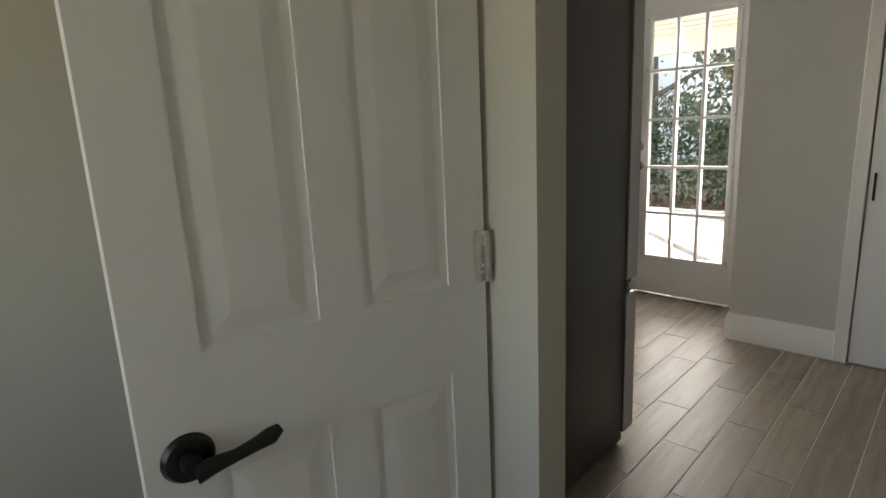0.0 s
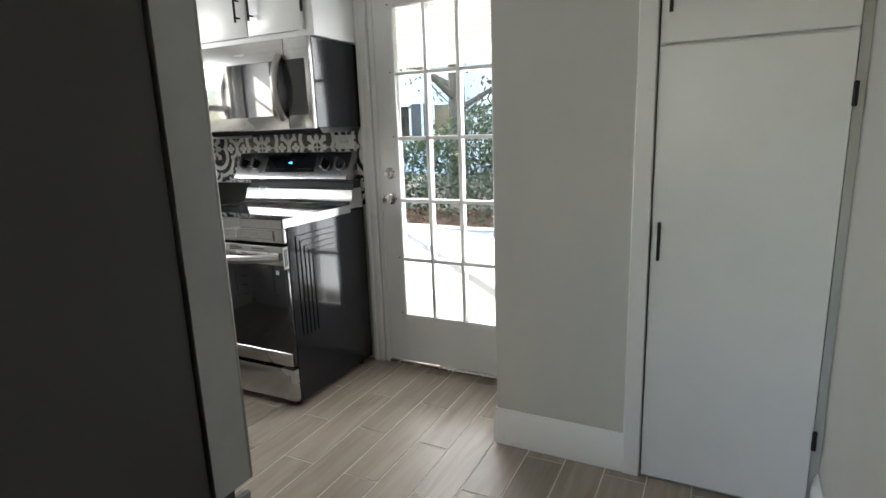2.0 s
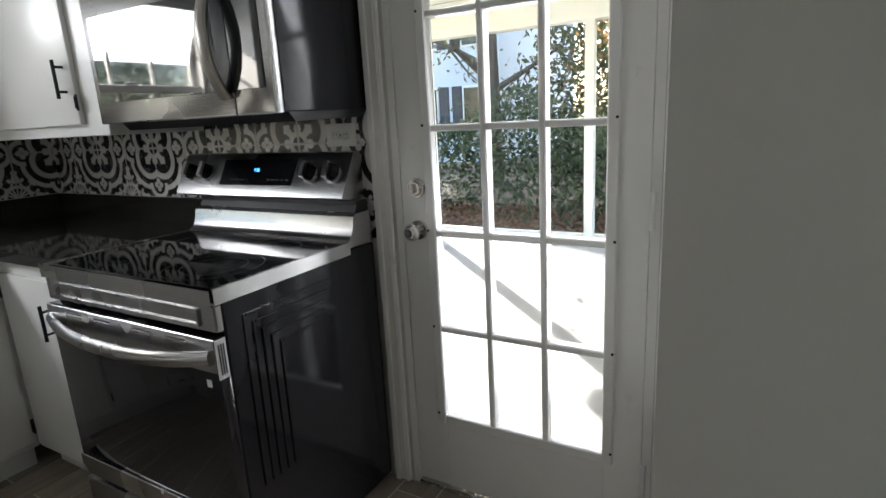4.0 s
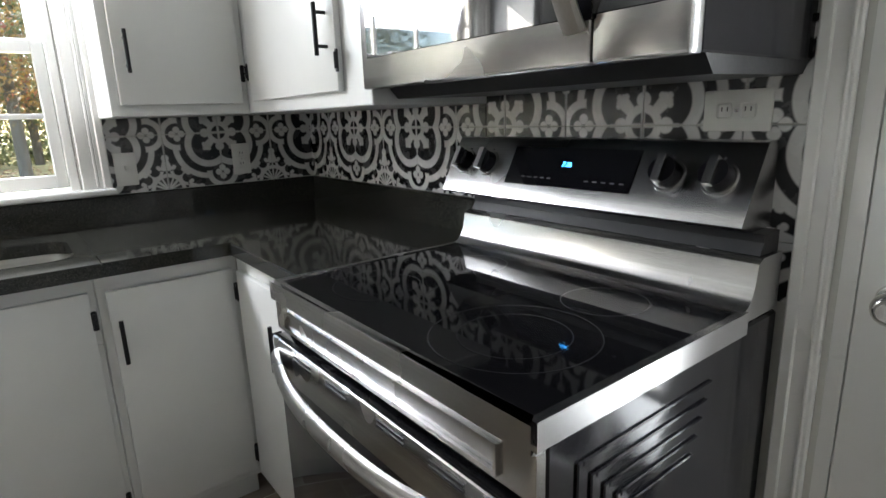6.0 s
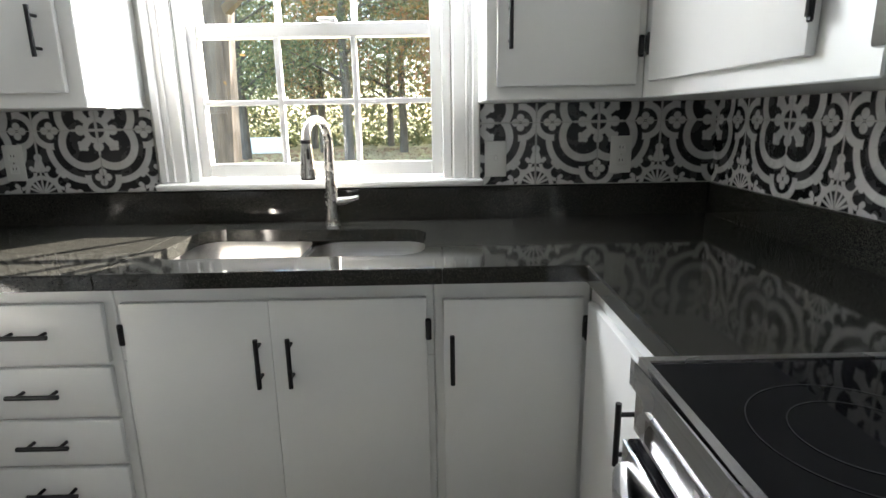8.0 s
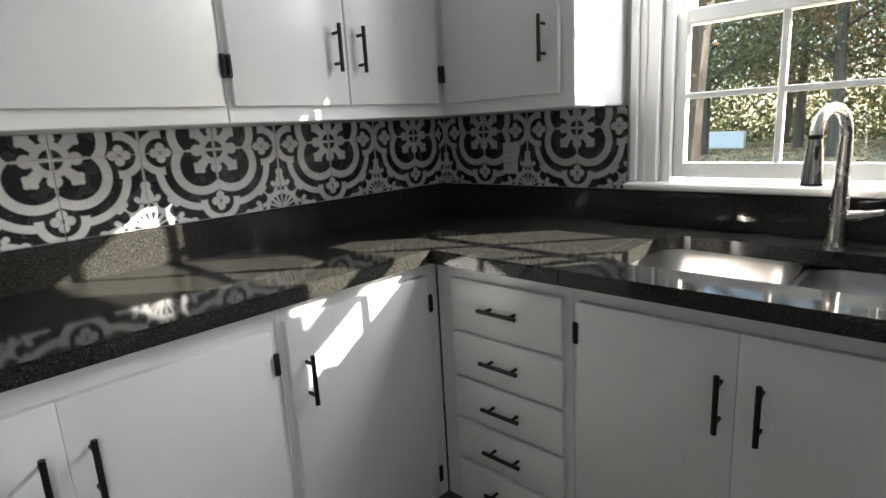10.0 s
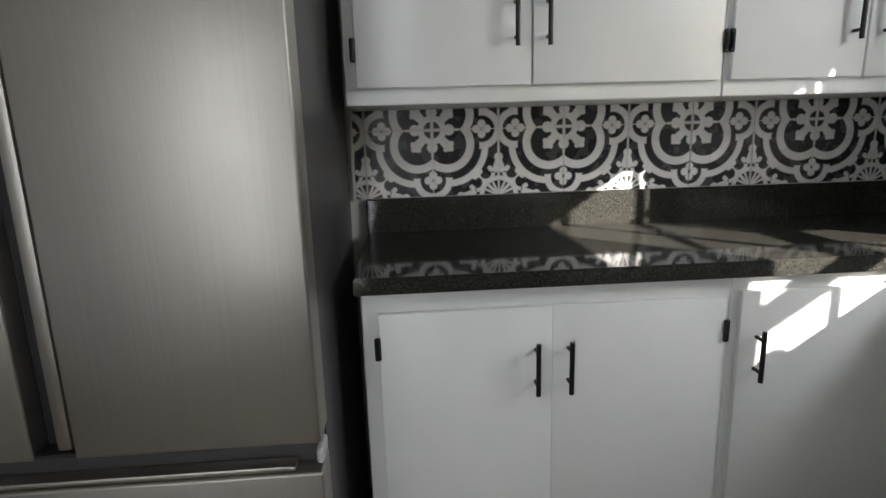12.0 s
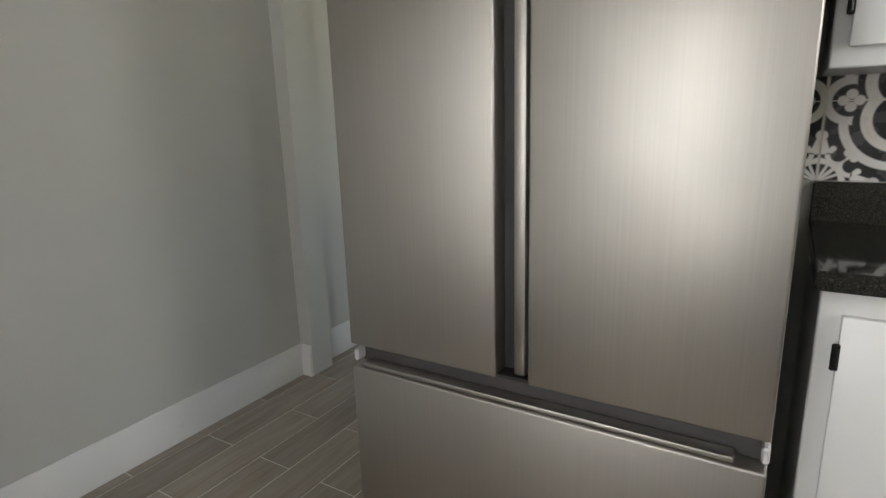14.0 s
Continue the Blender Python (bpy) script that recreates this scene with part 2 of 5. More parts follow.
def printed_tile(name, axis, phase):
    """Black tile printed with white flowers, quatrefoils, roundels, scrolls and wheels."""
    m, t, p = material(name, (0.5, 0.5, 0.5), 0.22)
    sep = t.nodes.new("ShaderNodeSeparateXYZ")
    t.links.new(t.nodes.new("ShaderNodeNewGeometry").outputs["Position"], sep.inputs[0])

    def fold(sock, at):
        s = (Ex(t, sock) - at) * (1 / PER) + 100.5
        return (s.op("FRACT") - 0.5).mag() * 2.0

    u, v = fold(sep.outputs[axis], phase), fold(sep.outputs[2], FZ)
    a, b = u.most(v), u.least(v)

    def disc(x, y, cx, cy, r):
        dx, dy = x - cx, y - cy
        return (dx * dx + dy * dy).op("SQRT") - r

    def ring(x, y, cx, cy, r, w):
        return disc(x, y, cx, cy, r).mag() - w

    def seg(x, y, x0, y0, x1, y1, w):
        ex, ey = x1 - x0, y1 - y0
        k = (((x - x0) * ex + (y - y0) * ey) * (1 / (ex * ex + ey * ey))).most(0.0).least(1.0)
        dx, dy = x - x0 - k * ex, y - y0 - k * ey
        return (dx * dx + dy * dy).op("SQRT") - w

    def neg(e):
        return e * -1.0

    def union(*es):
        r = es[0]
        for e in es[1:]:
            r = r.least(e)
        return r

    # inner white quatrefoil band, by the lobe nearest the diagonal
    lobe = disc(a, b, 0.22, 0.22, 0.0)
    band1 = (lobe - 0.352).mag() - 0.060
    # outer band, open where the roundels sit
    lobe2 = disc(a, b, 0.25, 0.25, 0.0)
    band2 = ((lobe2 - 0.545).mag() - 0.05).most(neg(disc(a, b, 0.745, 0.0, 0.21)))
    roundel_rim = ring(a, b, 0.745, 0.0, 0.245, 0.05)
    roundel_rim = roundel_rim.most(neg(lobe2 - 0.46))
    cross = union(disc(a, b, 0.665, 0.0, 0.06), disc(a, b, 0.825, 0.0, 0.06), disc(a, b, 0.745, 0.075, 0.06))
    axis_line = (b - 0.012).most(a - 0.70).most(neg(a - 0.12))
    # flower
    flower = union(disc(a, b, 0.0, 0.0, 0.215), disc(a, b, 0.255, 0.0, 0.080), seg(a, b, 0.26, 0.0, 0.385, 0.0, 0.018),
                   seg(a, b, 0.15, 0.14, 0.27, 0.235, 0.05), disc(a, b, 0.29, 0.20, 0.034), disc(a, b, 0.285, 0.285, 0.035))
    eye = (disc(a, b, 0.0, 0.0, 0.125)).most(neg(b - 0.022))
    flower = flower.most(neg(eye))
    # stem, fleur and scrolls towards the wheel
    stem = seg(a, b, 1.0, 0.10, 1.0, 0.95, 0.016)
    fleur = union(disc(a, b, 1.0, 0.42, 0.065), seg(a, b, 1.0, 0.48, 0.96, 0.60, 0.055), disc(a, b, 0.865, 0.585, 0.036), seg(a, b, 0.88, 0.61, 1.0, 0.60, 0.03))
    scroll = union(ring(a, b, 0.80, 0.66, 0.115, 0.028).most(neg(b - 0.655)), disc(a, b, 0.70, 0.635, 0.05),
                   ring(a, b, 0.60, 0.80, 0.10, 0.028).most(neg(a - 0.585)), disc(a, b, 0.575, 0.725, 0.042), seg(a, b, 0.80, 0.775, 0.985, 0.72, 0.022),
                   seg(a, b, 0.70, 0.80, 0.73, 0.97, 0.030), disc(a, b, 0.59, 0.90, 0.04))
    wheel = union(ring(a, b, 1.0, 1.0, 0.255, 0.028), disc(a, b, 1.0, 1.0, 0.05), seg(a, b, 1.0, 1.0, 0.80, 0.80, 0.022), seg(a, b, 1.0, 1.0, 0.90, 0.78, 0.016))
    white = union(band1, band2, roundel_rim, cross, axis_line, flower, stem, fleur, scroll, wheel)
    edge = node(t, "ShaderNodeMapRange", From_Min=0.010, From_Max=-0.010)
    t.links.new(white.sock, edge.inputs["Value"])
    mix = t.nodes.new("ShaderNodeMix")
    mix.data_type = "RGBA"
    t.links.new(edge.outputs[0], mix.inputs["Factor"])
    t.links.new(ramp(t, noise_of(t, 9, 4), [(0.3, (0.016, 0.016, 0.018)), (0.7, (0.026, 0.026, 0.028))]), mix.inputs["A"])
    t.links.new(ramp(t, noise_of(t, 12, 4), [(0.3, (0.60, 0.60, 0.59)), (0.7, (0.70, 0.70, 0.69))]), mix.inputs["B"])
    t.links.new(mix.outputs["Result"], p.inputs["Base Color"])
    t.links.new(ramp(t, noise_of(t, 20, 3), [(0.3, grey(0.20)), (0.7, grey(0.32))]), p.inputs["Roughness"])
    bump(t, p, noise_of(t, 40, 3), 0.06, 0.0008)
    return m


TILE_N = printed_tile("printed_tile_window_wall", 0, -0.40)
TILE_E = printed_tile("printed_tile_range_wall", 1, -0.395)
TILE_W = printed_tile("printed_tile_counter_wall", 1, -0.985)


def leafy(name, stops, rough=0.5):
    m, t, p = material(name, stops[0], rough)
    geo = t.nodes.new("ShaderNodeNewGeometry")
    k = [(i / max(1, len(stops) - 1), c) for i, c in enumerate(stops)]
    t.links.new(ramp(t, geo.outputs["Random Per Island"], k), p.inputs["Base Color"])
    tl = t.nodes.new("ShaderNodeBsdfTranslucent")
    t.links.new(p.inputs["Base Color"].links[0].from_socket, tl.inputs[0])
    mx = t.nodes.new("ShaderNodeMixShader")
    mx.inputs[0].default_value = 0.4
    t.links.new(p.outputs[0], mx.inputs[1])
    t.links.new(tl.outputs[0], mx.inputs[2])
    t.links.new(mx.outputs[0], t.nodes["Material Output"].inputs[0])
    return m


HEDGE = leafy("hedge_leaves", [(0.03, 0.05, 0.022), (0.055, 0.085, 0.035), (0.09, 0.125, 0.055), (0.13, 0.15, 0.08)], 0.35)
PINE = leafy("pine_leaves", [(0.07, 0.085, 0.04), (0.12, 0.14, 0.06), (0.24, 0.22, 0.10)], 0.6)
AUTUMN = leafy("autumn_leaves", [(0.22, 0.13, 0.05), (0.34, 0.19, 0.05), (0.20, 0.16, 0.07), (0.30, 0.09, 0.06)], 0.6)
LITTER = leafy("fallen_leaves", [(0.20, 0.11, 0.07), (0.32, 0.19, 0.12), (0.42, 0.29, 0.20), (0.25, 0.13, 0.08)], 0.8)


# ---- building helpers ----
def add_box(bm, lo, hi, bev=0.0, seg=1):
    c = [(p + q) / 2 for p, q in zip(lo, hi)]
    s = [abs(q - p) for p, q in zip(lo, hi)]
    r = bmesh.ops.create_cube(bm, size=1.0, matrix=Matrix.Translation(c) @ Matrix.Diagonal((*s, 1)))
    if bev:
        es = list({e for v in r["verts"] for e in v.link_edges})
        bmesh.ops.bevel(bm, geom=es, offset=bev, segments=seg, affect="EDGES", profile=0.5)
    return bm


def box(lo, hi, bev=0.0, seg=1):
    return add_box(bmesh.new(), lo, hi, bev, seg)


def add_rod(bm, p, q, r, r2=None, n=12):
    p, q = Vector(p), Vector(q)
    m = Matrix.Translation((p + q) / 2) @ (q - p).to_track_quat("Z", "Y").to_matrix().to_4x4()
    bmesh.ops.create_cone(bm, cap_ends=True, segments=n, radius1=r, radius2=r if r2 is None else r2, depth=(q - p).length, matrix=m)
    return bm


def rod(p, q, r, r2=None, n=12):
    return add_rod(bmesh.new(), p, q, r, r2, n)


def prism(points, lo, hi, axis):
    """A polygon in the plane square to axis, drawn out from lo to hi."""
    bm = bmesh.new()
    rows = []
    for w in (lo, hi):
        vs = []
        for p, q in points:
            c = [p, q]
            c.insert(axis, w)
            vs.append(bm.verts.new(c))
        rows.append(vs)
    n = len(points)
    bm.faces.new(rows[0][::-1])
    bm.faces.new(rows[1])
    for i in range(n):
        bm.faces.new((rows[0][i], rows[0][(i + 1) % n], rows[1][(i + 1) % n], rows[1][i]))
    bmesh.ops.recalc_face_normals(bm, faces=bm.faces[:])
    return bm


def tube(points, r, n=10):
    """A round bar along points, with r a number or one for each."""
    bm = bmesh.new()
    pts = [Vector(p) for p in points]
    rs = r if isinstance(r, (list, tuple)) else [r] * len(pts)
    rings = []
    for i, p in enumerate(pts):
        d = (pts[min(i + 1, len(pts) - 1)] - pts[max(i - 1, 0)]).normalized()
        q = d.to_track_quat("Z", "Y")
        rings.append([bm.verts.new(p + q @ Vector((rs[i] * math.cos(2 * math.pi * k / n), rs[i] * math.sin(2 * math.pi * k / n), 0))) for k in range(n)])
    for A, B in zip(rings, rings[1:]):
        best = min(range(n), key=lambda s: (A[0].co - B[s].co).length)
        for k in range(n):
            bm.faces.new((A[k], A[(k + 1) % n], B[(k + 1 + best) % n], B[(k + best) % n]))
    bm.faces.new(rings[0][::-1])
    bm.faces.new(rings[-1])
    bmesh.ops.recalc_face_normals(bm, faces=bm.faces[:])
    return bm


def mesh_of(name, bm, mat, smooth=False):
    me = bpy.data.meshes.new(name)
    bm.to_mesh(me)
    bm.free()
    me.materials.append(mat)
    if smooth:
        me.shade_smooth()
        me.set_sharp_from_angle(angle=radians(35))
    return me


def part(name, bm, mat, parent=None, label="", smooth=True):
    ob = new(name, mesh_of(name, bm, mat, smooth))
    if parent is not None:
        ob.parent = parent
    return tagged(ob, label)


def thing(name, label, category, group="", kind=""):
    return tagged(new(name), label, category, group, kind)


def struct(name, bm, mat, label=""):
    return tagged(part(name, bm, mat), label, "", "", "structure")


def piece(name, me, parent, at=(0, 0, 0)):
    ob = new(name, me)
    ob.parent = parent
    ob.location = at
    return ob


# ---- structure ----
XW, YS, CZ = -2.712, -4.03, 2.42     # counter wall, far wall, ceiling


def holed_wall(name, axis, lo, hi, along, z1, holes, mat, label):
    """A wall with real openings: axis 0 runs square to x, axis 1 square to y; holes are (a0, a1, z0, z1)."""
    bm = bmesh.new()
    cuts = sorted({along[0], along[1], *[h[0] for h in holes], *[h[1] for h in holes]})
    for a0, a1 in zip(cuts, cuts[1:]):
        mid = (a0 + a1) / 2
        spans, z = [], -0.02
        for h in sorted([h for h in holes if h[0] < mid < h[1]], key=lambda h: h[2]):
            spans.append((z, h[2]))
            z = h[3]
        spans.append((z, z1))
        for b0, b1 in spans:
            if b1 - b0 > 0.001:
                if axis == 0:
                    add_box(bm, (lo, a0, b0), (hi, a1, b1))
                else:
                    add_box(bm, (a0, lo, b0), (a1, hi, b1))
    bmesh.ops.remove_doubles(bm, verts=bm.verts[:], dist=1e-5)
    return struct(name, bm, mat, label)


DY0, DY1 = -2.825, -2.015      # outer door opening
WX0, WX1, WZ0, WZ1 = -1.765, -0.885, 1.045, 2.02
holed_wall("wall_window", 1, 0.0, 0.15, (XW - 0.13, 0.15), CZ, [(WX0, WX1, WZ0, WZ1)], WALL, "painted wall around the kitchen window")
holed_wall("wall_range", 0, 0.0, 0.15, (YS - 0.13, 0.0), CZ, [(DY0, DY1, -0.02, 2.07)], WALL, "painted wall behind range and outer door")
holed_wall("wall_fridge", 0, XW - 0.13, XW, (YS, 0.0), CZ, [(-3.955, -3.055, -0.02, 2.06)], WALL, "painted wall behind the refrigerator with the hall opening")
holed_wall("wall_south", 1, YS - 0.13, YS, (-5.6, 0.0), CZ, [], WALL, "light grey painted wall")
# end wall out of view; its opening is made up for the hall's fill lamp
holed_wall("wall_hall_end", 0, -5.73, -5.6, (YS - 0.13, -1.9), CZ, [(-3.6, -2.4, 0.85, 2.1)], HALLWALL, "unseen hall end wall with an opening added for light")
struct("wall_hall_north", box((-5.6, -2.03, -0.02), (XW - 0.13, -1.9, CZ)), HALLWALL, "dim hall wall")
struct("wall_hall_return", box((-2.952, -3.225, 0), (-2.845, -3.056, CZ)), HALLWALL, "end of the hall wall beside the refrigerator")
holed_wall("wall_pantry", 0, -0.54, -0.44, (YS, -2.905), CZ, [(-4.005, -3.475, -0.02, 2.05)], WALL, "light grey painted pantry front wall")
struct("wall_pantry_side", box((-0.438, -2.985, -0.02), (-0.002, -2.905, CZ)), WALL, "pantry side wall beside the outer door")
struct("ceiling", box((-5.73, YS - 0.13, CZ), (0.15, 0.15, CZ + 0.1)), CEIL, "flat white ceiling")
floor = struct("floor", box((-5.73, YS - 0.13, -0.12), (0.15, 0.15, -0.0022)), GROUT, "grouted bed of the plank tile floor")


def board(name, a, b, z0=0.0, h=0.155, t=0.016):
    """A moulded baseboard along a wall from a to b, whose room side is on the left going from a to b."""
    a, b = Vector((*a, 0)), Vector((*b, 0))
    d = (b - a).normalized()
    nrm = Vector((-d.y, d.x, 0))
    prof = [(0, 0), (t, 0), (t, h - 0.042), (t - 0.004, h - 0.036), (t - 0.004, h - 0.022), (t - 0.008, h - 0.016), (0.005, h), (0, h)]
    bm = bmesh.new()
    ra = [bm.verts.new(a + nrm * p + Vector((0, 0, z0 + q))) for p, q in prof]
    rb = [bm.verts.new(b + nrm * p + Vector((0, 0, z0 + q))) for p, q in prof]
    n = len(prof)
    bm.faces.new(ra)
    bm.faces.new(rb[::-1])
    for i in range(n):
        bm.faces.new((ra[i], rb[i], rb[(i + 1) % n], ra[(i + 1) % n]))
    bmesh.ops.recalc_face_normals(bm, faces=bm.faces[:])
    return struct(name, bm, TRIM, "white moulded baseboard")


board("baseboard_pantry", (-0.541, -3.415), (-0.541, -2.905))
board("baseboard_pantry_side", (-0.54, -2.904), (-0.02, -2.904))
board("baseboard_south", (XW + 0.001, YS + 0.001), (-0.541, YS + 0.001))
board("baseboard_south_hall", (-5.6, YS + 0.001), (XW - 0.131, YS + 0.001))
board("baseboard_jamb", (XW + 0.001, -3.956), (XW + 0.001, YS + 0.018))

# casings
bm = box((-0.566, -3.475, 0), (-0.541, -3.415, 2.11), 0.004)
add_box(bm, (-0.566, -4.029, 2.05), (-0.541, -3.476, 2.11), 0.004)
struct("trim_pantry", bm, TRIM, "white casing of the pantry doors")


def casing(name, y0, y1, z0, z1, x=-0.001):
    """Stepped upright casing on the range wall."""
    w = y1 - y0
    bm = box((x - 0.016, y0, z0), (x, y1, z1), 0.003)
    add_box(bm, (x - 0.024, y0 + w * 0.62, z0), (x - 0.0165, y1, z1), 0.003)
    add_box(bm, (x - 0.021, y0 + w * 0.12, z0), (x - 0.0165, y0 + w * 0.24, z1), 0.002)
    return struct(name, bm, TRIM, "white fluted door casing")


casing("trim_door_near_range", -2.005, -1.946, 0.0, 2.13)
struct("trim_door_head", box((-0.026, -2.90, 2.072), (-0.001, -2.006, 2.13), 0.004), TRIM, "white door head casing")
bm = box((0.001, DY1 - 0.0245, 0.0), (0.149, DY1, 2.05), 0.0)
add_box(bm, (0.001, DY0, 0.0), (0.149, DY0 + 0.0245, 2.05), 0.0)
add_box(bm, (0.0445, DY0 + 0.0246, 0.017), (0.148, DY0 + 0.040, 2.05))
add_box(bm, (0.0445, DY1 - 0.040, 0.017), (0.148, DY1 - 0.0246, 2.05))
add_box(bm, (0.001, DY0 + 0.002, 2.051), (0.15, DY1 - 0.002, 2.068), 0.002)
struct("trim_door_jamb", bm, TRIM, "white outer door jamb")
struct("trim_door_far", box((-0.018, -2.9, 0), (-0.001, -2.83, 2.071), 0.004), TRIM, "white door casing against the pantry")
struct("threshold", box((-0.01, DY0 + 0.024, 0.0), (0.15, DY1 - 0.024, 0.016), 0.004), CHROME, "low metal door threshold")

# ---- outer glazed door ----
RY = [-2.160, -2.336, -2.514, -2.692]
RZ = [0.297, 0.612, 0.934, 1.258, 1.580, 1.902]
door = thing("door_1", "white outer door with fifteen glass panes", "door", "", "structure")
X0, X1 = 0.004, 0.044
bm = bmesh.new()
add_box(bm, (X0, DY0 + 0.026, 0.022), (X1, RY[3], 2.045), 0.002)
add_box(bm, (X0, RY[0], 0.022), (X1, DY1 - 0.026, 2.045), 0.002)
add_box(bm, (X0, RY[3], 0.022), (X1, RY[0], RZ[0]), 0.0)
add_box(bm, (X0, RY[3], RZ[5]), (X1, RY[0], 2.045), 0.0)
part("slab", bm, TRIM, door)
bm = bmesh.new()
for y0, y1 in ((RY[3] - 0.028, RY[3] + 0.004), (RY[0] - 0.004, RY[0] + 0.028)):
    add_box(bm, (X0 - 0.010, y0, RZ[0] - 0.028), (X0 - 0.0005, y1, RZ[5] + 0.028), 0.004)
for z0, z1 in ((RZ[0] - 0.028, RZ[0] + 0.004), (RZ[5] - 0.004, RZ[5] + 0.028)):
    add_box(bm, (X0 - 0.010, RY[3] + 0.0041, z0), (X0 - 0.0005, RY[0] - 0.0041, z1), 0.004)
part("glazing_frame", bm, TRIM, door)
for y in RY[1:3]:
    part("muntin", box((X0 - 0.008, y - 0.010, RZ[0]), (X1 - 0.004, y + 0.010, RZ[5]), 0.004), TRIM, door)
for z in RZ[1:5]:
    part("muntin", box((X0 - 0.006, RY[3], z - 0.010), (X1 - 0.006, RY[0], z + 0.010), 0.004), TRIM, door)
pane_me = mesh_of("pane", box((0, -0.085, -0.157), (0.004, 0.085, 0.157)), GLASS)
for y0, y1 in zip(RY, RY[1:]):
    for z0, z1 in zip(RZ, RZ[1:]):
        pn = piece("pane", pane_me, door, (0.024, (y0 + y1) / 2, (z0 + z1) / 2))
        pn.visible_shadow = False
for i, z in enumerate(RZ):
    for y in (RY[0] + 0.022, RY[3] - 0.022):
        part("screw", rod((X0 - 0.0125, y, z + 0.01), (X0 - 0.009, y, z + 0.01), 0.004, n=8), BLACKMETAL, door)


def knob_at(parent, y, z, lock):
    bm = rod((X0 - 0.001, y, z), (X0 - 0.008, y, z), 0.033, 0.030, 24)
    add_rod(bm, (X0 - 0.008, y, z), (X0 - 0.02, y, z), 0.024 if lock else 0.012, 0.020 if lock else 0.012, 24)
    if not lock:
        bmesh.ops.create_uvsphere(bm, u_segments=20, v_segments=12, radius=0.027, matrix=Matrix.Translation((X0 - 0.045, y, z)) @ Matrix.Diagonal((0.75, 1, 1, 1)))
        add_rod(bm, (X0 - 0.060, y, z), (X0 - 0.066, y, z), 0.018, 0.014, 16)
    else:
        add_box(bm, (X0 - 0.034, y - 0.004, z - 0.015), (X0 - 0.019, y + 0.004, z + 0.015), 0.003)
    part("deadbolt" if lock else "door_knob", bm, CHROME, parent, "satin nickel thumb-turn" if lock else "satin nickel round knob")


knob_at(door, -2.098, 1.077, True)
knob_at(door, -2.098, 0.942, False)
for z in (0.25, 1.03, 1.82):
    part("hinge", rod((-0.006, -2.806, z - 0.05), (-0.006, -2.806, z + 0.05), 0.007, n=10), TRIM, door, "painted butt hinge")

# ---- kitchen window ----
win = thing("window_1", "white double-hung window above the sink", "window", "", "structure")
bm = bmesh.new()
for x0, x1, z0, z1 in ((WX0 + 0.002, WX0 + 0.03, WZ0, WZ1 - 0.002), (WX1 - 0.03, WX1 - 0.002, WZ0, WZ1 - 0.002), (WX0 + 0.03, WX1 - 0.03, WZ1 - 0.03, WZ1 - 0.002)):
    add_box(bm, (x0, 0.004, z0), (x1, 0.148, z1), 0.002)
part("window_frame", bm, TRIM, win)
GX = (-1.702, -0.952)


def sash(y0, z0, z1, mid, label):
    s = thing("sash", "", "")
    s.parent = win
    tagged(s, label)
    bm = bmesh.new()
    for x0, x1 in ((WX0 + 0.031, GX[0]), (GX[1], WX1 - 0.031)):
        add_box(bm, (x0, y0, z0), (x1, y0 + 0.035, z1), 0.003)
    add_box(bm, (GX[0], y0, z0), (GX[1], y0 + 0.035, z0 + 0.045), 0.003)
    add_box(bm, (GX[0], y0, z1 - 0.042), (GX[1], y0 + 0.035, z1), 0.003)
    part("sash_frame", bm, TRIM, s)
    xs = (GX[0], -1.450, -1.200, GX[1])
    for x in xs[1:3]:
        part("muntin", box((x - 0.009, y0 + 0.004, z0 + 0.045), (x + 0.009, y0 + 0.028, z1 - 0.042), 0.003), TRIM, s)
    part("muntin", box((GX[0], y0 + 0.006, mid - 0.009), (GX[1], y0 + 0.026, mid + 0.009), 0.003), TRIM, s)
    for x0, x1 in zip(xs, xs[1:]):
        for b0, b1 in ((z0 + 0.045, mid), (mid, z1 - 0.042)):
            p = part("pane", box((x0, y0 + 0.015, b0), (x1, y0 + 0.019, b1)), GLASS, s)
            p.visible_shadow = False


sash(0.025, 1.058, 1.548, 1.302, "lower sash of six panes")
sash(0.065, 1.508, 1.988, 1.748, "upper sash of six panes")
bm = box((-1.310, 0.008, 1.55), (-1.250, 0.05, 1.562), 0.003)
part("sash_lock", bm, TRIM, win)
bm = box((-1.858, -0.062, 1.024), (-0.785, 0.03, 1.046), 0.008, 2)
part("window_sill", bm, TRIM, win)
for x0, x1 in ((-1.852, -1.768), (-0.882, -0.793)):
    bm = box((x0, -0.018, 1.047), (x1, -0.001, 2.10), 0.003)
    w = x1 - x0
    outer = x0 if x0 < -1.5 else x1 - w * 0.3
    add_box(bm, (outer, -0.030, 1.047), (outer + w * 0.3, -0.0185, 2.10), 0.004)
    add_box(bm, (x0 + w * 0.45, -0.023, 1.047), (x0 + w * 0.58, -0.0185, 2.10), 0.003)
    part("casing", bm, TRIM, win)
part("head_casing", box((-1.852, -0.022, 2.101), (-0.793, -0.001, 2.18), 0.004), TRIM, win)


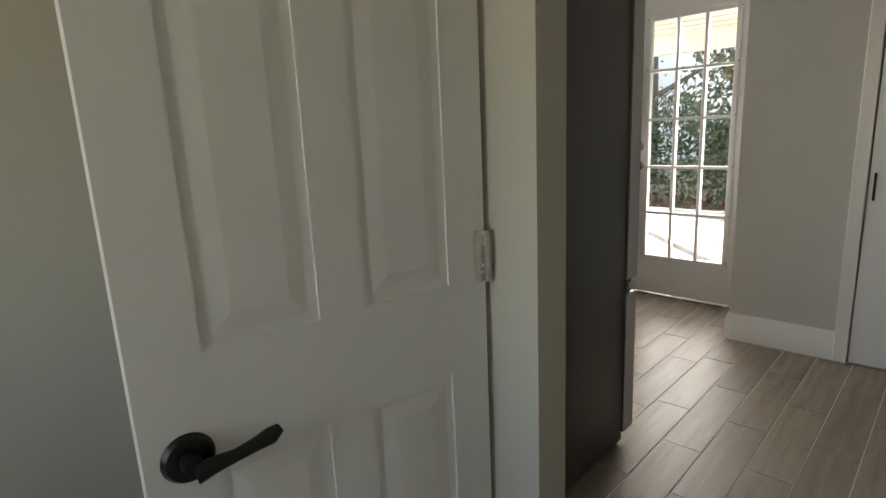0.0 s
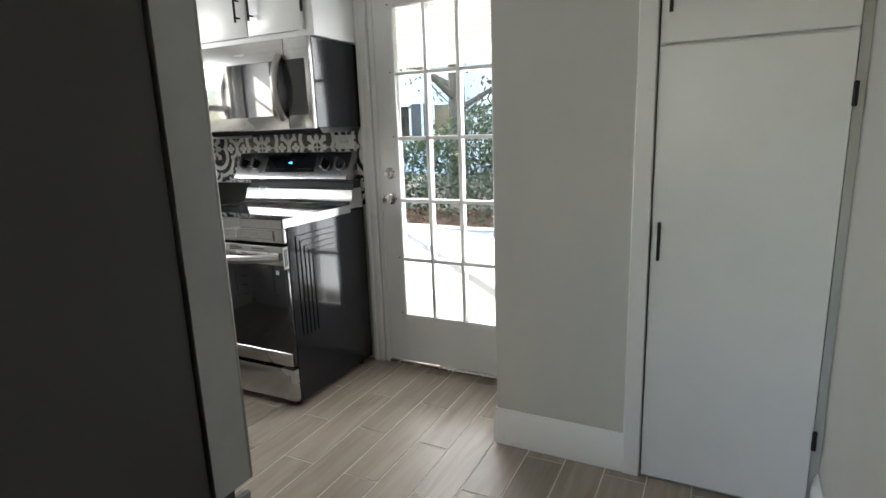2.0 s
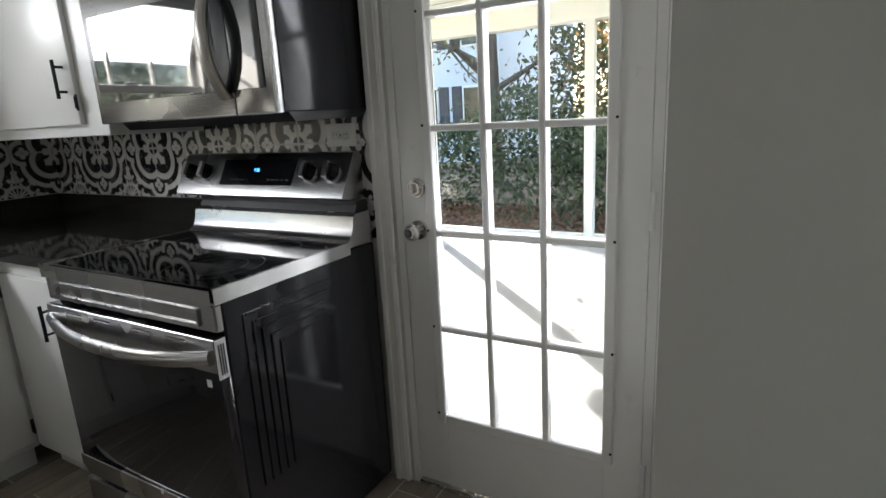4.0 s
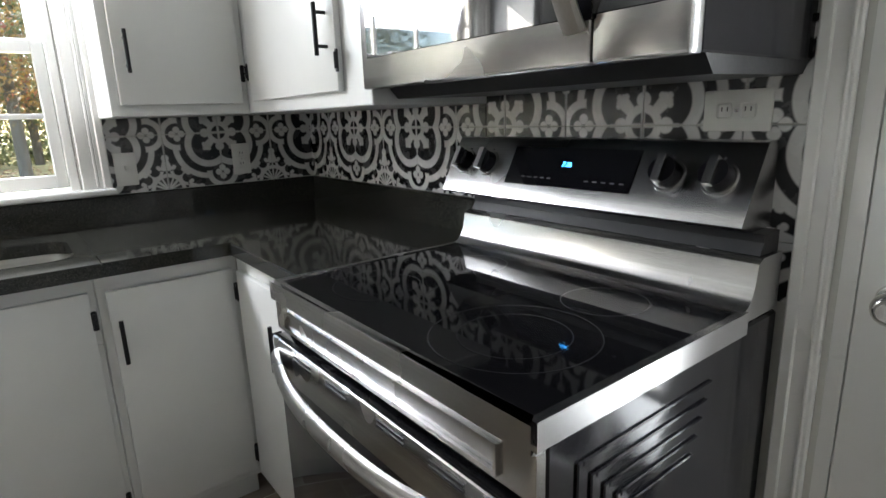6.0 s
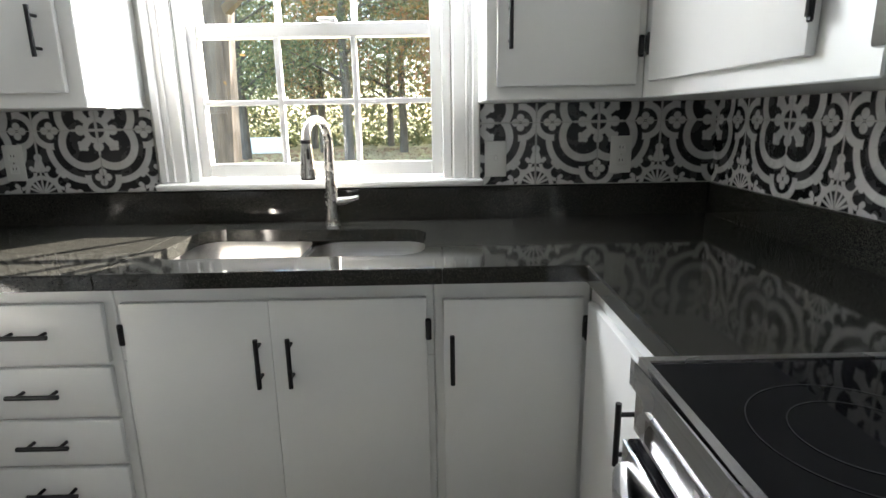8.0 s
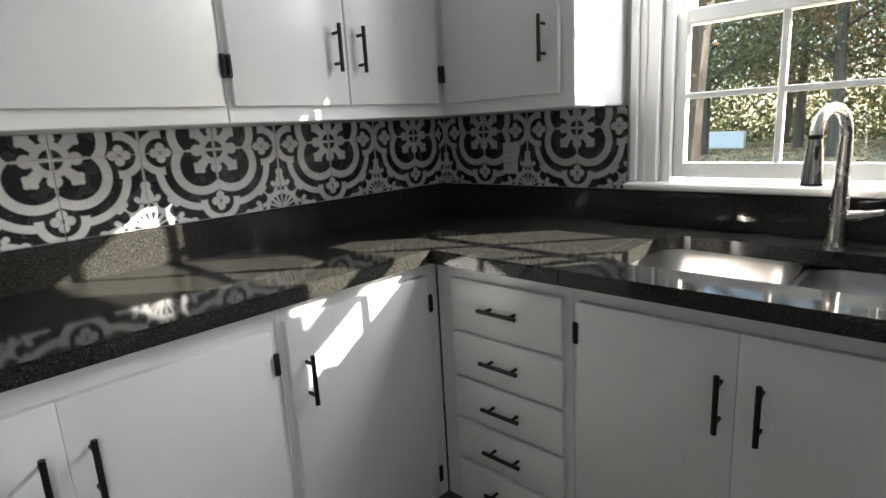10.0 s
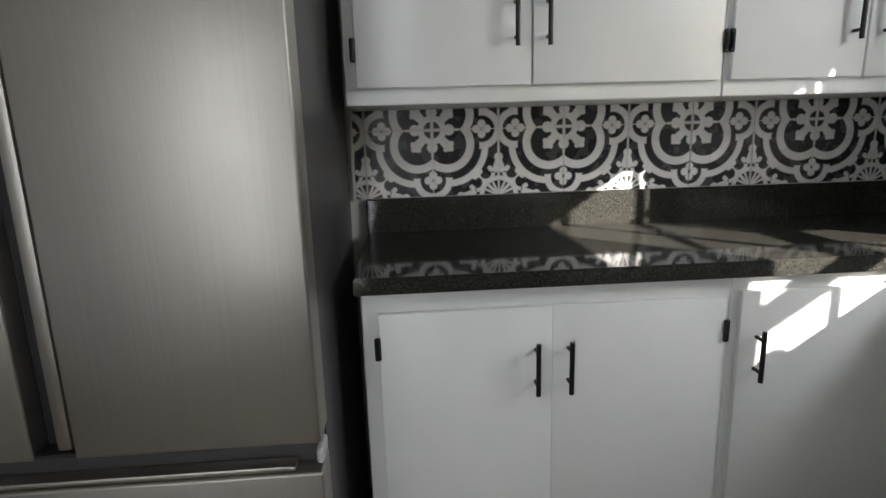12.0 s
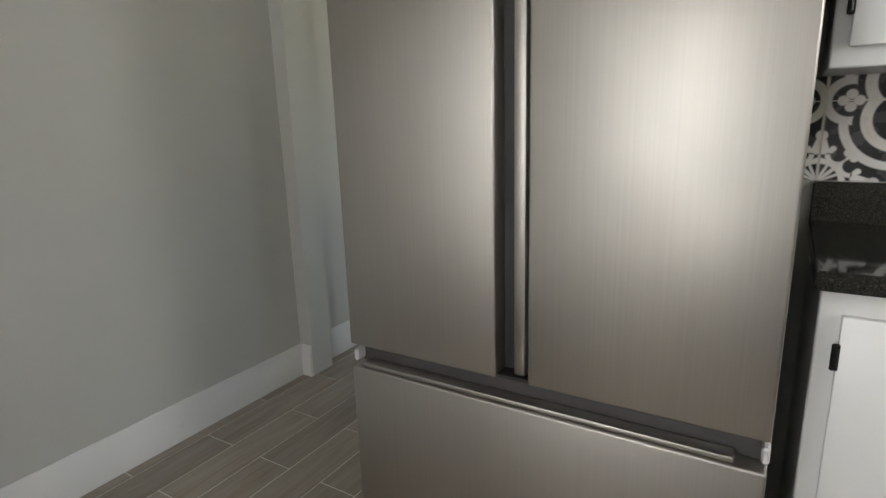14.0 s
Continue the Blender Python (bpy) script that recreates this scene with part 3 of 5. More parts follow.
# ---- cabinet hardware ----
def bar_handle(parent, at, upright, out, length=0.125):
    """A black bar pull; at: the middle of the bar's foot line; out: the way off the door."""
    at, out = Vector(at), Vector(out)
    along = Vector((0, 0, 1)) if upright else Vector((out.y, -out.x, 0)).normalized() * 1.0
    bm = rod(at + out * 0.030 - along * length / 2, at + out * 0.030 + along * length / 2, 0.0058, n=12)
    for s in (-1, 1):
        add_rod(bm, at + along * s * length * 0.32, at + out * 0.028 + along * s * length * 0.32, 0.0045, n=10)
    part("handle", bm, BLACKMETAL, parent, "black bar handle")


def hinge(parent, at, out, h=0.055):
    at, out = Vector(at), Vector(out)
    side = Vector((abs(out.y), abs(out.x), 0))
    bm = bmesh.new()
    c = at + out * 0.002
    lo = c - side * 0.007 - Vector((0, 0, h / 2)) - out * 0.002
    hi = c + side * 0.007 + Vector((0, 0, h / 2)) + out * 0.002
    add_box(bm, [min(p, q) for p, q in zip(lo, hi)], [max(p, q) for p, q in zip(lo, hi)], 0.003)
    add_rod(bm, at + out * 0.005 - Vector((0, 0, h * 0.36)), at + out * 0.005 + Vector((0, 0, h * 0.36)), 0.005, n=8)
    part("hinge", bm, BLACKMETAL, parent, "black exposed hinge")


def front(parent, name, axis, face, a0, a1, z0, z1, handle=None, hinges=(), flat=False, bev=0.004):
    """A slab door or drawer front 19 mm proud of the face plane; axis 0: on a plane square to x, facing sign away."""
    sgn = OUT[axis, face]
    t = 0.019 * sgn
    lo, hi = sorted((face + 0.0006 * sgn, face + t))
    bm = bmesh.new()
    if axis == 0:
        add_box(bm, (lo, a0, z0), (hi, a1, z1), bev, 2)
    else:
        add_box(bm, (a0, lo, z0), (a1, hi, z1), bev, 2)
    d = part(name, bm, CAB, parent)
    out = (sgn, 0, 0) if axis == 0 else (0, sgn, 0)

    def spot(a, z, extra=0.0):
        f = face + t + extra * sgn
        return (f, a, z) if axis == 0 else (a, f, z)
    if handle:
        bar_handle(d, spot(*handle), not flat, out)
    for a, z in hinges:
        hinge(d, spot(a, z), out)
    return d


FN, FW, FE = -0.612, -2.170, -0.572        # base cabinet faces
UN, UW, UE = -0.318, -2.385, -0.372        # wall cabinet faces
OUT = {(1, FN): -1, (0, FW): 1, (0, FE): -1, (1, UN): -1, (0, UW): 1, (0, UE): -1, (0, -0.345): -1, (0, -0.541): -1}
KZ, TZ = 0.10, 0.872                       # toe kick, carcass top


def carcass(cab, lo, hi, name="body"):
    return part(name, box(lo, hi, 0.003), CAB, cab)


HZ = 0.685   # middle of the lower handles
# base run along the window wall
c = thing("drawer_cabinet", "white base cabinet with five drawers and black bar pulls", "cabinet", "base cabinets")
carcass(c, (-2.168, FN, KZ), (-1.712, -0.03, TZ))
part("toe_kick", box((-2.168, FN + 0.06, 0.0), (-1.712, -0.03, KZ - 0.001)), CAB, c)
for z0, z1 in ((0.682, 0.834), (0.540, 0.672), (0.407, 0.530), (0.270, 0.397), (0.130, 0.260)):
    front(c, "drawer_front", 1, FN, -2.098, -1.735, z0, z1, (-1.915, (z0 + z1) / 2 + 0.005), flat=True)
c = thing("sink_cabinet", "white double-door base cabinet under the sink", "cabinet", "base cabinets")
carcass(c, (-1.711, FN, KZ), (-0.951, -0.03, 0.68))
part("face_rail", box((-1.711, FN, 0.6801), (-0.951, FN + 0.02, TZ), 0.002), CAB, c)
part("toe_kick", box((-1.711, FN + 0.06, 0.0), (-0.951, -0.03, KZ - 0.001)), CAB, c)
front(c, "door", 1, FN, -1.692, -1.3420, 0.13, 0.832, (-1.370, HZ), ((-1.696, 0.755), (-1.696, 0.20)), bev=0.0015)
front(c, "door", 1, FN, -1.3412, -0.968, 0.13, 0.832, (-1.295, HZ), ((-0.964, 0.755), (-0.964, 0.20)), bev=0.0015)
c = thing("corner_base_cabinet", "white single-door base cabinet in the corner by the range", "cabinet", "base cabinets")
carcass(c, (-0.950, FN, KZ), (-0.573, -0.03, TZ))
part("toe_kick", box((-0.950, FN + 0.06, 0.0), (-0.573, -0.03, KZ - 0.001)), CAB, c)
front(c, "door", 1, FN, -0.928, -0.592, 0.13, 0.826, (-0.908, HZ), ((-0.588, 0.755), (-0.588, 0.20)))
c = thing("narrow_base_cabinet", "narrow white base cabinet between corner and range", "cabinet", "base cabinets")
carcass(c, (FE, -1.166, KZ), (-0.03, FN - 0.001, TZ))
part("toe_kick", box((FE + 0.06, -1.166, 0.0), (-0.03, FN - 0.001, KZ - 0.001)), CAB, c)
front(c, "door", 0, FE, -1.150, -0.655, 0.13, 0.826, (-0.985, HZ), ((-0.652, 0.755), (-0.652, 0.20)))
# base run along the counter wall
c = thing("corner_base_cabinet", "white single-door base cabinet in the corner lit by the sun", "cabinet", "base cabinets")
carcass(c, (XW + 0.03, -1.145, KZ), (FW, FN - 0.0005, TZ))
part("toe_kick", box((XW + 0.03, -1.145, 0.0), (FW - 0.06, FN - 0.004, KZ - 0.001)), CAB, c)
front(c, "door", 0, FW, -1.128, -0.668, 0.13, 0.838, (-1.086, HZ), ((-0.664, 0.755), (-0.664, 0.20)))
c = thing("double_base_cabinet", "white double-door base cabinet beside the refrigerator", "cabinet", "base cabinets")
carcass(c, (XW + 0.03, -2.010, KZ), (FW, -1.146, TZ))
part("toe_kick", box((XW + 0.03, -2.010, 0.0), (FW - 0.06, -1.146, KZ - 0.001)), CAB, c)
front(c, "door", 0, FW, -1.972, -1.5762, 0.13, 0.826, (-1.615, HZ), ((-1.976, 0.745), (-1.976, 0.20)), bev=0.0012)
front(c, "door", 0, FW, -1.5757, -1.166, 0.13, 0.826, (-1.538, HZ), ((-1.162, 0.745), (-1.162, 0.20)), bev=0.0012)

# wall cabinets
BZ, TOPZ = 1.287, 2.30
UHZ = 1.477


def wall_cab(label, lo, hi):
    c = thing("wall_cabinet", label, "cabinet", "wall cabinets")
    carcass(c, lo, hi)
    return c


c = wall_cab("white wall cabinet between the window and the corner", (UW + 0.001, UN, BZ), (-1.878, -0.002, TOPZ))
front(c, "door", 1, UN, -2.352, -1.918, 1.327, 2.26, (-1.962, UHZ), ((-2.356, 1.42), (-2.356, 2.16)))
c = wall_cab("white double-door wall cabinet above the dark counter", (XW + 0.002, -1.081, BZ), (UW, -0.002, TOPZ))
front(c, "door", 0, UW, -1.070, -0.722, 1.327, 2.26, (-0.762, UHZ), ((-1.075, 1.42), (-1.075, 2.16)))
front(c, "door", 0, UW, -0.718, -0.352, 1.327, 2.26, (-0.678, UHZ), ((-0.347, 1.42), (-0.347, 2.16)))
c = wall_cab("white double-door wall cabinet beside the refrigerator", (XW + 0.002, -2.035, BZ), (UW, -1.082, TOPZ))
front(c, "door", 0, UW, -2.005, -1.578, 1.327, 2.26, (-1.618, UHZ), ((-2.010, 1.415), (-2.010, 2.16)))
front(c, "door", 0, UW, -1.574, -1.096, 1.327, 2.26, (-1.540, UHZ), ((-1.090, 1.42), (-1.090, 2.16)))
c = wall_cab("white wall cabinet between window and range corner", (-0.800, UN, BZ), (UE - 0.001, -0.002, TOPZ))
front(c, "door", 1, UN, -0.772, -0.398, 1.322, 2.26, (-0.739, UHZ), ((-0.392, 1.42), (-0.392, 2.16)))
c = wall_cab("white wall cabinet beside the microwave", (UE, -1.148, BZ), (-0.002, -0.002, TOPZ))
front(c, "door", 0, UE, -1.018, -0.395, 1.327, 2.26, (-0.975, UHZ), ((-0.388, 1.42), (-0.388, 2.16), (-1.024, 1.40)))
c = wall_cab("white double-door wall cabinet over the microwave", (-0.345, -1.942, 1.748), (-0.002, -1.149, TOPZ))
front(c, "door", 0, -0.345, -1.892, -1.552, 1.775, 2.26, (-1.592, 1.905), ((-1.897, 1.88), (-1.897, 2.16)))
front(c, "door", 0, -0.345, -1.547, -1.172, 1.775, 2.26, (-1.505, 1.905), ((-1.166, 1.83), (-1.166, 2.16)))

# pantry doors
c = thing("pantry_cabinet", "tall white pantry with a split slab door", "cabinet")
part("lower_door", box((-0.560, -4.000, 0.012), (-0.5415, -3.482, 1.530), 0.003), CAB, c)
part("upper_door", box((-0.560, -4.000, 1.538), (-0.5415, -3.482, 2.045), 0.003), CAB, c)
bar_handle(c, (-0.561, -3.508, 0.908), True, (-1, 0, 0), 0.13)
bar_handle(c, (-0.561, -3.512, 1.69), True, (-1, 0, 0), 0.13)
for z in (0.275, 1.357, 1.66, 1.95):
    hinge(c, (-0.561, -4.004, z), (-1, 0, 0), 0.07)
part("back_lining", box((-0.538, -4.001, 0.0), (-0.52, -3.479, 2.046)), CAB, c)

# ---- counter, splash, sink ----
CT, CB = 0.914, 0.876
NX0, NX1 = -1.672, -0.972     # sink cut-out
SY0, SY1 = -0.535, -0.165


def rounded(x0, x1, y0, y1, r, n=6):
    pts = []
    for cx, cy, a in ((x1 - r, y1 - r, 0), (x0 + r, y1 - r, 90), (x0 + r, y0 + r, 180), (x1 - r, y0 + r, 270)):
        for i in range(n + 1):
            g = radians(a + 90 * i / n)
            pts.append((cx + r * math.cos(g), cy + r * math.sin(g)))
    return pts


def slab_with_hole(x0, x1, y0, y1, z0, z1, hole):
    """A flat slab with an opening of any outline."""
    bm = bmesh.new()
    cx, cy = sum(p[0] for p in hole) / len(hole), sum(p[1] for p in hole) / len(hole)
    angs = sorted(((math.atan2(q - cy, p - cx), p, q) for p, q in hole))
    corners = sorted((math.atan2(q - cy, p - cx), p, q) for p in (x0, x1) for q in (y0, y1))

    def edge_point(a):
        c, s = math.cos(a), math.sin(a)
        k = min(((x1 if c > 0 else x0) - cx) / c if abs(c) > 1e-9 else 1e9, ((y1 if s > 0 else y0) - cy) / s if abs(s) > 1e-9 else 1e9)
        return cx + c * k, cy + s * k
    lay = [(p, q, *edge_point(a)) for a, p, q in angs]
    rows = [[[bm.verts.new((p, q, z)), bm.verts.new((ex, ey, z))] for p, q, ex, ey in lay] for z in (z0, z1)]
    n = len(lay)
    cor = {}
    for i in range(n):
        j = (i + 1) % n
        a0, a1 = angs[i][0], angs[j][0]
        between = [c for c in corners if (a0 < c[0] < a1) or (a1 < a0 and (c[0] > a0 or c[0] < a1))]
        extra = []
        for k in (0, 1):
            extra.append([bm.verts.new((c[1], c[2], (z0, z1)[k])) for c in between])
        for k in (0, 1):
            f = [rows[k][i][0], rows[k][i][1], *extra[k], rows[k][j][1], rows[k][j][0]]
            bm.faces.new(f if k else f[::-1])
        bm.faces.new((rows[0][i][0], rows[0][j][0], rows[1][j][0], rows[1][i][0]))
        ring0 = [rows[0][i][1], *extra[0], rows[0][j][1]]
        ring1 = [rows[1][i][1], *extra[1], rows[1][j][1]]
        for p, q, r, s in zip(ring0, ring0[1:], ring1[1:], ring1):
            bm.faces.new((p, q, r, s))
    bmesh.ops.recalc_face_normals(bm, faces=bm.faces[:])
    return bm


hole = rounded(NX0, NX1, SY0, SY1, 0.07)
wavy = []
for p, q in hole:
    if q > -0.30 and p > -1.30:
        q -= 0.045 * min(1, (p + 1.30) / 0.06)
    wavy.append((p, q))
ct = thing("countertop", "polished black granite countertop in a U around the kitchen", "countertop")
bm = slab_with_hole(-1.72, -0.93, -0.664, -0.022, CB, CT, wavy)
part("slab_at_sink", bm, GRANITE, ct, smooth=False)
bm = prism([(XW + 0.022, -0.022), (XW + 0.022, -2.022), (-2.138, -2.022), (-2.138, -0.664), (-1.7203, -0.664), (-1.7203, -0.022)], CB, CT, 2)
bmesh.ops.bevel(bm, geom=[e for e in bm.edges if all(v.co.z > CT - 0.001 for v in e.verts) or abs(e.verts[0].co.z - e.verts[1].co.z) > 0.01], offset=0.004, segments=2, affect="EDGES")
part("slab_at_wall", bm, GRANITE, ct)
bm = prism([(-0.9297, -0.022), (-0.9297, -0.664), (-0.600, -0.664), (-0.600, -1.168), (-0.022, -1.168), (-0.022, -0.022)], CB, CT, 2)
bmesh.ops.bevel(bm, geom=[e for e in bm.edges if all(v.co.z > CT - 0.001 for v in e.verts) or abs(e.verts[0].co.z - e.verts[1].co.z) > 0.01], offset=0.004, segments=2, affect="EDGES")
part("slab_by_range", bm, GRANITE, ct)
SPZ = 1.018
part("splash", box((XW + 0.022, -0.021, CB), (-0.022, -0.001, SPZ), 0.003), GRANITE, ct)
part("splash", box((XW + 0.001, -2.022, CB), (XW + 0.021, -0.001, SPZ), 0.003), GRANITE, ct)
part("splash", box((-0.021, -1.100, CB), (-0.001, -0.001, SPZ), 0.003), GRANITE, ct)


def bowl(x0, x1, y0, y1, depth):
    bm = bmesh.new()
    rings = []
    for z, ins, r in ((CB - 0.002, 0.0, 0.07), (CB - 0.02, 0.004, 0.07), (CB - depth + 0.03, 0.014, 0.07), (CB - depth, 0.045, 0.05), (CB - depth - 0.003, 0.12, 0.03)):
        rings.append([bm.verts.new((p, q, z)) for p, q in rounded(x0 + ins, x1 - ins, y0 + ins, y1 - ins, r)])
    for A, B in zip(rings, rings[1:]):
        for i in range(len(A)):
            j = (i + 1) % len(A)
            bm.faces.new((A[i], A[j], B[j], B[i]))
    bm.faces.new(rings[-1])
    bmesh.ops.recalc_face_normals(bm, faces=bm.faces[:])
    bmesh.ops.reverse_faces(bm, faces=bm.faces[:])
    return bm


sink = thing("kitchen_sink", "stainless undermount sink with two bowls", "sink")
part("bowl", bowl(-1.682, -1.322, -0.545, -0.155, 0.15), SINKSTEEL, sink)
part("bowl", bowl(-1.300, -0.962, -0.545, -0.200, 0.15), SINKSTEEL, sink)
part("divider", box((-1.326, -0.545, CB - 0.06), (-1.296, -0.165, CB - 0.014), 0.008, 2), SINKSTEEL, sink)
for x in (-1.50, -1.13):
    part("drain", rod((x, -0.36, CB - 0.152), (x, -0.36, CB - 0.146), 0.04, 0.038, 20), CHROME, sink)

f = thing("faucet", "brushed nickel pull-down kitchen faucet", "faucet")
FX, FY = -1.275, -0.115
bm = rod((FX, FY, CT), (FX, FY, CT + 0.012), 0.026, 0.024, 20)
add_rod(bm, (FX, FY, CT + 0.012), (FX, FY, CT + 0.12), 0.0225, 0.0195, 20)
part("base", bm, CHROME, f)
pts = [(FX, FY, CT + 0.12), (FX, FY, CT + 0.27)]
for i in range(1, 9):
    g = radians(180 - 22.5 * i)
    pts.append((FX - 0.02 * (1 + math.cos(g)), FY - 0.062 * (1 + math.cos(g)), CT + 0.27 + 0.062 * math.sin(g)))
part("spout", tube(pts, [0.0185, 0.0145] + [0.0135] * 8, 14), CHROME, f)
e = pts[-1]
bm = rod((e[0], e[1], e[2] + 0.004), (e[0], e[1], e[2] - 0.006), 0.0145, 0.0145, 16)
part("collar", bm, BLACKPLASTIC, f)
bm = rod((e[0], e[1], e[2] - 0.006), (e[0], e[1], e[2] - 0.105), 0.0150, 0.0235, 20)
head = part("spray_head", bm, CHROME, f)
part("nozzle", rod((e[0], e[1], e[2] - 0.105), (e[0], e[1], e[2] - 0.110), 0.0225, 0.021, 20), BLACKPLASTIC, head)
part("button", box((e[0] + 0.004, e[1] - 0.022, e[2] - 0.05), (e[0] + 0.012, e[1] - 0.014, e[2] - 0.018), 0.003), BLACKPLASTIC, head)
bm = rod((FX + 0.015, FY, CT + 0.075), (FX + 0.048, FY, CT + 0.078), 0.013, 0.013, 14)
add_rod(bm, (FX + 0.045, FY, CT + 0.078), (FX + 0.088, FY - 0.012, CT + 0.090), 0.011, 0.007, 12)
part("lever", bm, CHROME, f)


# ---- outlets ----
def outlet(name, x0, x1, z0, z1, wall, sockets, label):
    o = thing(name, label, "outlet" if sockets else "switch")
    if wall == "n":
        b = lambda p0, q0, p1, q1, d0, d1: ((p0, -d1, q0), (p1, -d0, q1))
    else:
        b = lambda p0, q0, p1, q1, d0, d1: ((-d1, p0, q0), (-d0, p1, q1))
    part("plate", box(*b(x0, z0, x1, z1, 0.0085, 0.014), 0.003, 2), PLATE, o)
    cx, cz = (x0 + x1) / 2, (z0 + z1) / 2
    part("screw", box(*b(cx - 0.003, cz - 0.003, cx + 0.003, cz + 0.003, 0.0142, 0.0155), 0.001), CHROME, o)
    if sockets:
        across = (x1 - x0) > (z1 - z0)
        for s in (-1, 1):
            px, pz = (cx + s * 0.021, cz) if across else (cx, cz + s * 0.021)
            so = part("socket", box(*b(px - 0.014, pz - 0.014, px + 0.014, pz + 0.014, 0.0142, 0.0158), 0.004), PLATE, o)
            for k in (-0.005, 0.005):
                part("slot", box(*b(px + k - 0.001, pz - 0.001, px + k + 0.001, pz + 0.007, 0.0159, 0.0164)), BLACKPLASTIC, so)
    else:
        part("toggle", box(*b(cx - 0.005, cz - 0.004, cx + 0.005, cz + 0.014, 0.0142, 0.024), 0.002), PLATE, o)


outlet("light_switch", -0.777, -0.705, 1.048, 1.166, "n", False, "white toggle switch plate on patterned tile")
outlet("outlet", -0.358, -0.287, 1.054, 1.176, "n", True, "white double outlet on patterned tile")
outlet("outlet", -2.366, -2.300, 1.062, 1.180, "n", True, "pale double outlet on patterned tile by the corner")
outlet("outlet", -1.888, -1.765, 1.212, 1.286, "e", True, "pale sideways outlet above the range")

# ---- range ----
R0, R1 = -1.940, -1.176
RX = -0.662
rg = thing("electric_range", "stainless electric range with black glass cooktop", "range")
part("body", box((RX + 0.018, R0 + 0.004, 0.032), (-0.03, R1 - 0.004, 0.898), 0.004), BLACKGLOSS, rg, "black enamel side panels")
for x in (RX + 0.05, -0.09):
    for y in (R0 + 0.05, R1 - 0.05):
        part("foot", rod((x, y, 0.0), (x, y, 0.033), 0.018, 0.014, 12), BLACKPLASTIC, rg)
# pressed ribs on the exposed side
for i in range(5):
    k = 0.028 * i
    bm = box((RX + 0.07 + k, R0 - 0.0005, 0.35), (RX + 0.080 + k, R0 + 0.0045, 0.84 - k), 0.002)
    add_box(bm, (RX + 0.0801 + k, R0 - 0.0005, 0.83 - k), (-0.26 - k * 0.4, R0 + 0.0045, 0.84 - k), 0.002)
    part("side_rib", bm, BLACKGLOSS, rg)
bm = slab_with_hole(RX - 0.014, -0.155, R0, R1, 0.886, 0.925, [(RX + 0.006, R0 + 0.014), (-0.165, R0 + 0.014), (-0.165, R1 - 0.014), (RX + 0.006, R1 - 0.014)])
part("cooktop_rim", bm, STEEL_Y, rg, "bright stainless rim", smooth=False)
ctop = part("cooktop_glass", box((RX + 0.006, R0 + 0.014, 0.905), (-0.165, R1 - 0.014, 0.9225)), COOKGLASS, rg, "black ceramic glass")
RINGM, rt, rp = material("burner_print", (0.03, 0.03, 0.033), 0.3)


def burner(x, y, r):
    bm = bmesh.new()
    n = 64
    a = [bm.verts.new((x + (r - 0.0007) * math.cos(2 * math.pi * k / n), y + (r - 0.0007) * math.sin(2 * math.pi * k / n), 0.9232)) for k in range(n)]
    b = [bm.verts.new((x + (r + 0.0007) * math.cos(2 * math.pi * k / n), y + (r + 0.0007) * math.sin(2 * math.pi * k / n), 0.9232)) for k in range(n)]
    for k in range(n):
        bm.faces.new((a[k], b[k], b[(k + 1) % n], a[(k + 1) % n]))
    part("burner_ring", bm, RINGM, ctop)


for x, y, rr in ((-0.50, -1.74, 0.135), (-0.50, -1.74, 0.09), (-0.50, -1.37, 0.11), (-0.50, -1.37, 0.07), (-0.27, -1.74, 0.078), (-0.27, -1.38, 0.078)):
    burner(x, y, rr)
# rising back: curved stainless apron, black slot, leaning control panel
prof = [(-0.165, 0.9255), (-0.150, 0.930), (-0.138, 0.945), (-0.130, 0.965), (-0.124, 1.000), (-0.108, 1.008), (-0.035, 1.008), (-0.035, 0.905), (-0.165, 0.905)]
part("back_apron", prism(prof, R0 + 0.004, R1 - 0.004, 1), STEEL_Y, rg, "curved brushed steel apron")
prof = [(-0.105, 1.009), (-0.092, 1.030), (-0.096, 1.045), (-0.035, 1.045), (-0.035, 1.009)]
part("vent_slot", prism(prof, R0 + 0.012, R1 - 0.012, 1), BLACKPLASTIC, rg)
P0, P1 = Vector((-0.128, 0, 1.068)), Vector((-0.058, 0, 1.193))
prof = [(-0.094, 1.0455), (P0.x - 0.004, 1.058), (P0.x, P0.z), (P1.x, P1.z), (-0.050, 1.198), (-0.020, 1.198), (-0.020, 1.0455)]
cp = part("control_panel", prism(prof, R0 + 0.034, R1 + 0.080, 1), STEEL_Y, rg, "leaning stainless control panel")
pd = (P1 - P0).normalized()
pn_ = Vector((-pd.z, 0, pd.x))


def on_panel(y, k, off=0.0):
    q = P0 + pd * k + pn_ * off
    return Vector((q.x, y, q.z))


def panel_box(y0, y1, k0, k1, h0, h1):
    bm = bmesh.new()
    vs = [bm.verts.new(on_panel(y, k, h)) for h in (h0, h1) for y, k in ((y0, k0), (y1, k0), (y1, k1), (y0, k1))]
    for f_ in ((0, 1, 2, 3), (7, 6, 5, 4), (0, 4, 5, 1), (1, 5, 6, 2), (2, 6, 7, 3), (3, 7, 4, 0)):
        bm.faces.new([vs[i] for i in f_])
    bmesh.ops.recalc_face_normals(bm, faces=bm.faces[:])
    return bm


dsp = part("display", panel_box(-1.675, -1.325, 0.028, 0.124, 0.0004, 0.002), OVENGLASS, cp, "black glass display")
cu = bpy.data.curves.new("clock_text", "FONT")
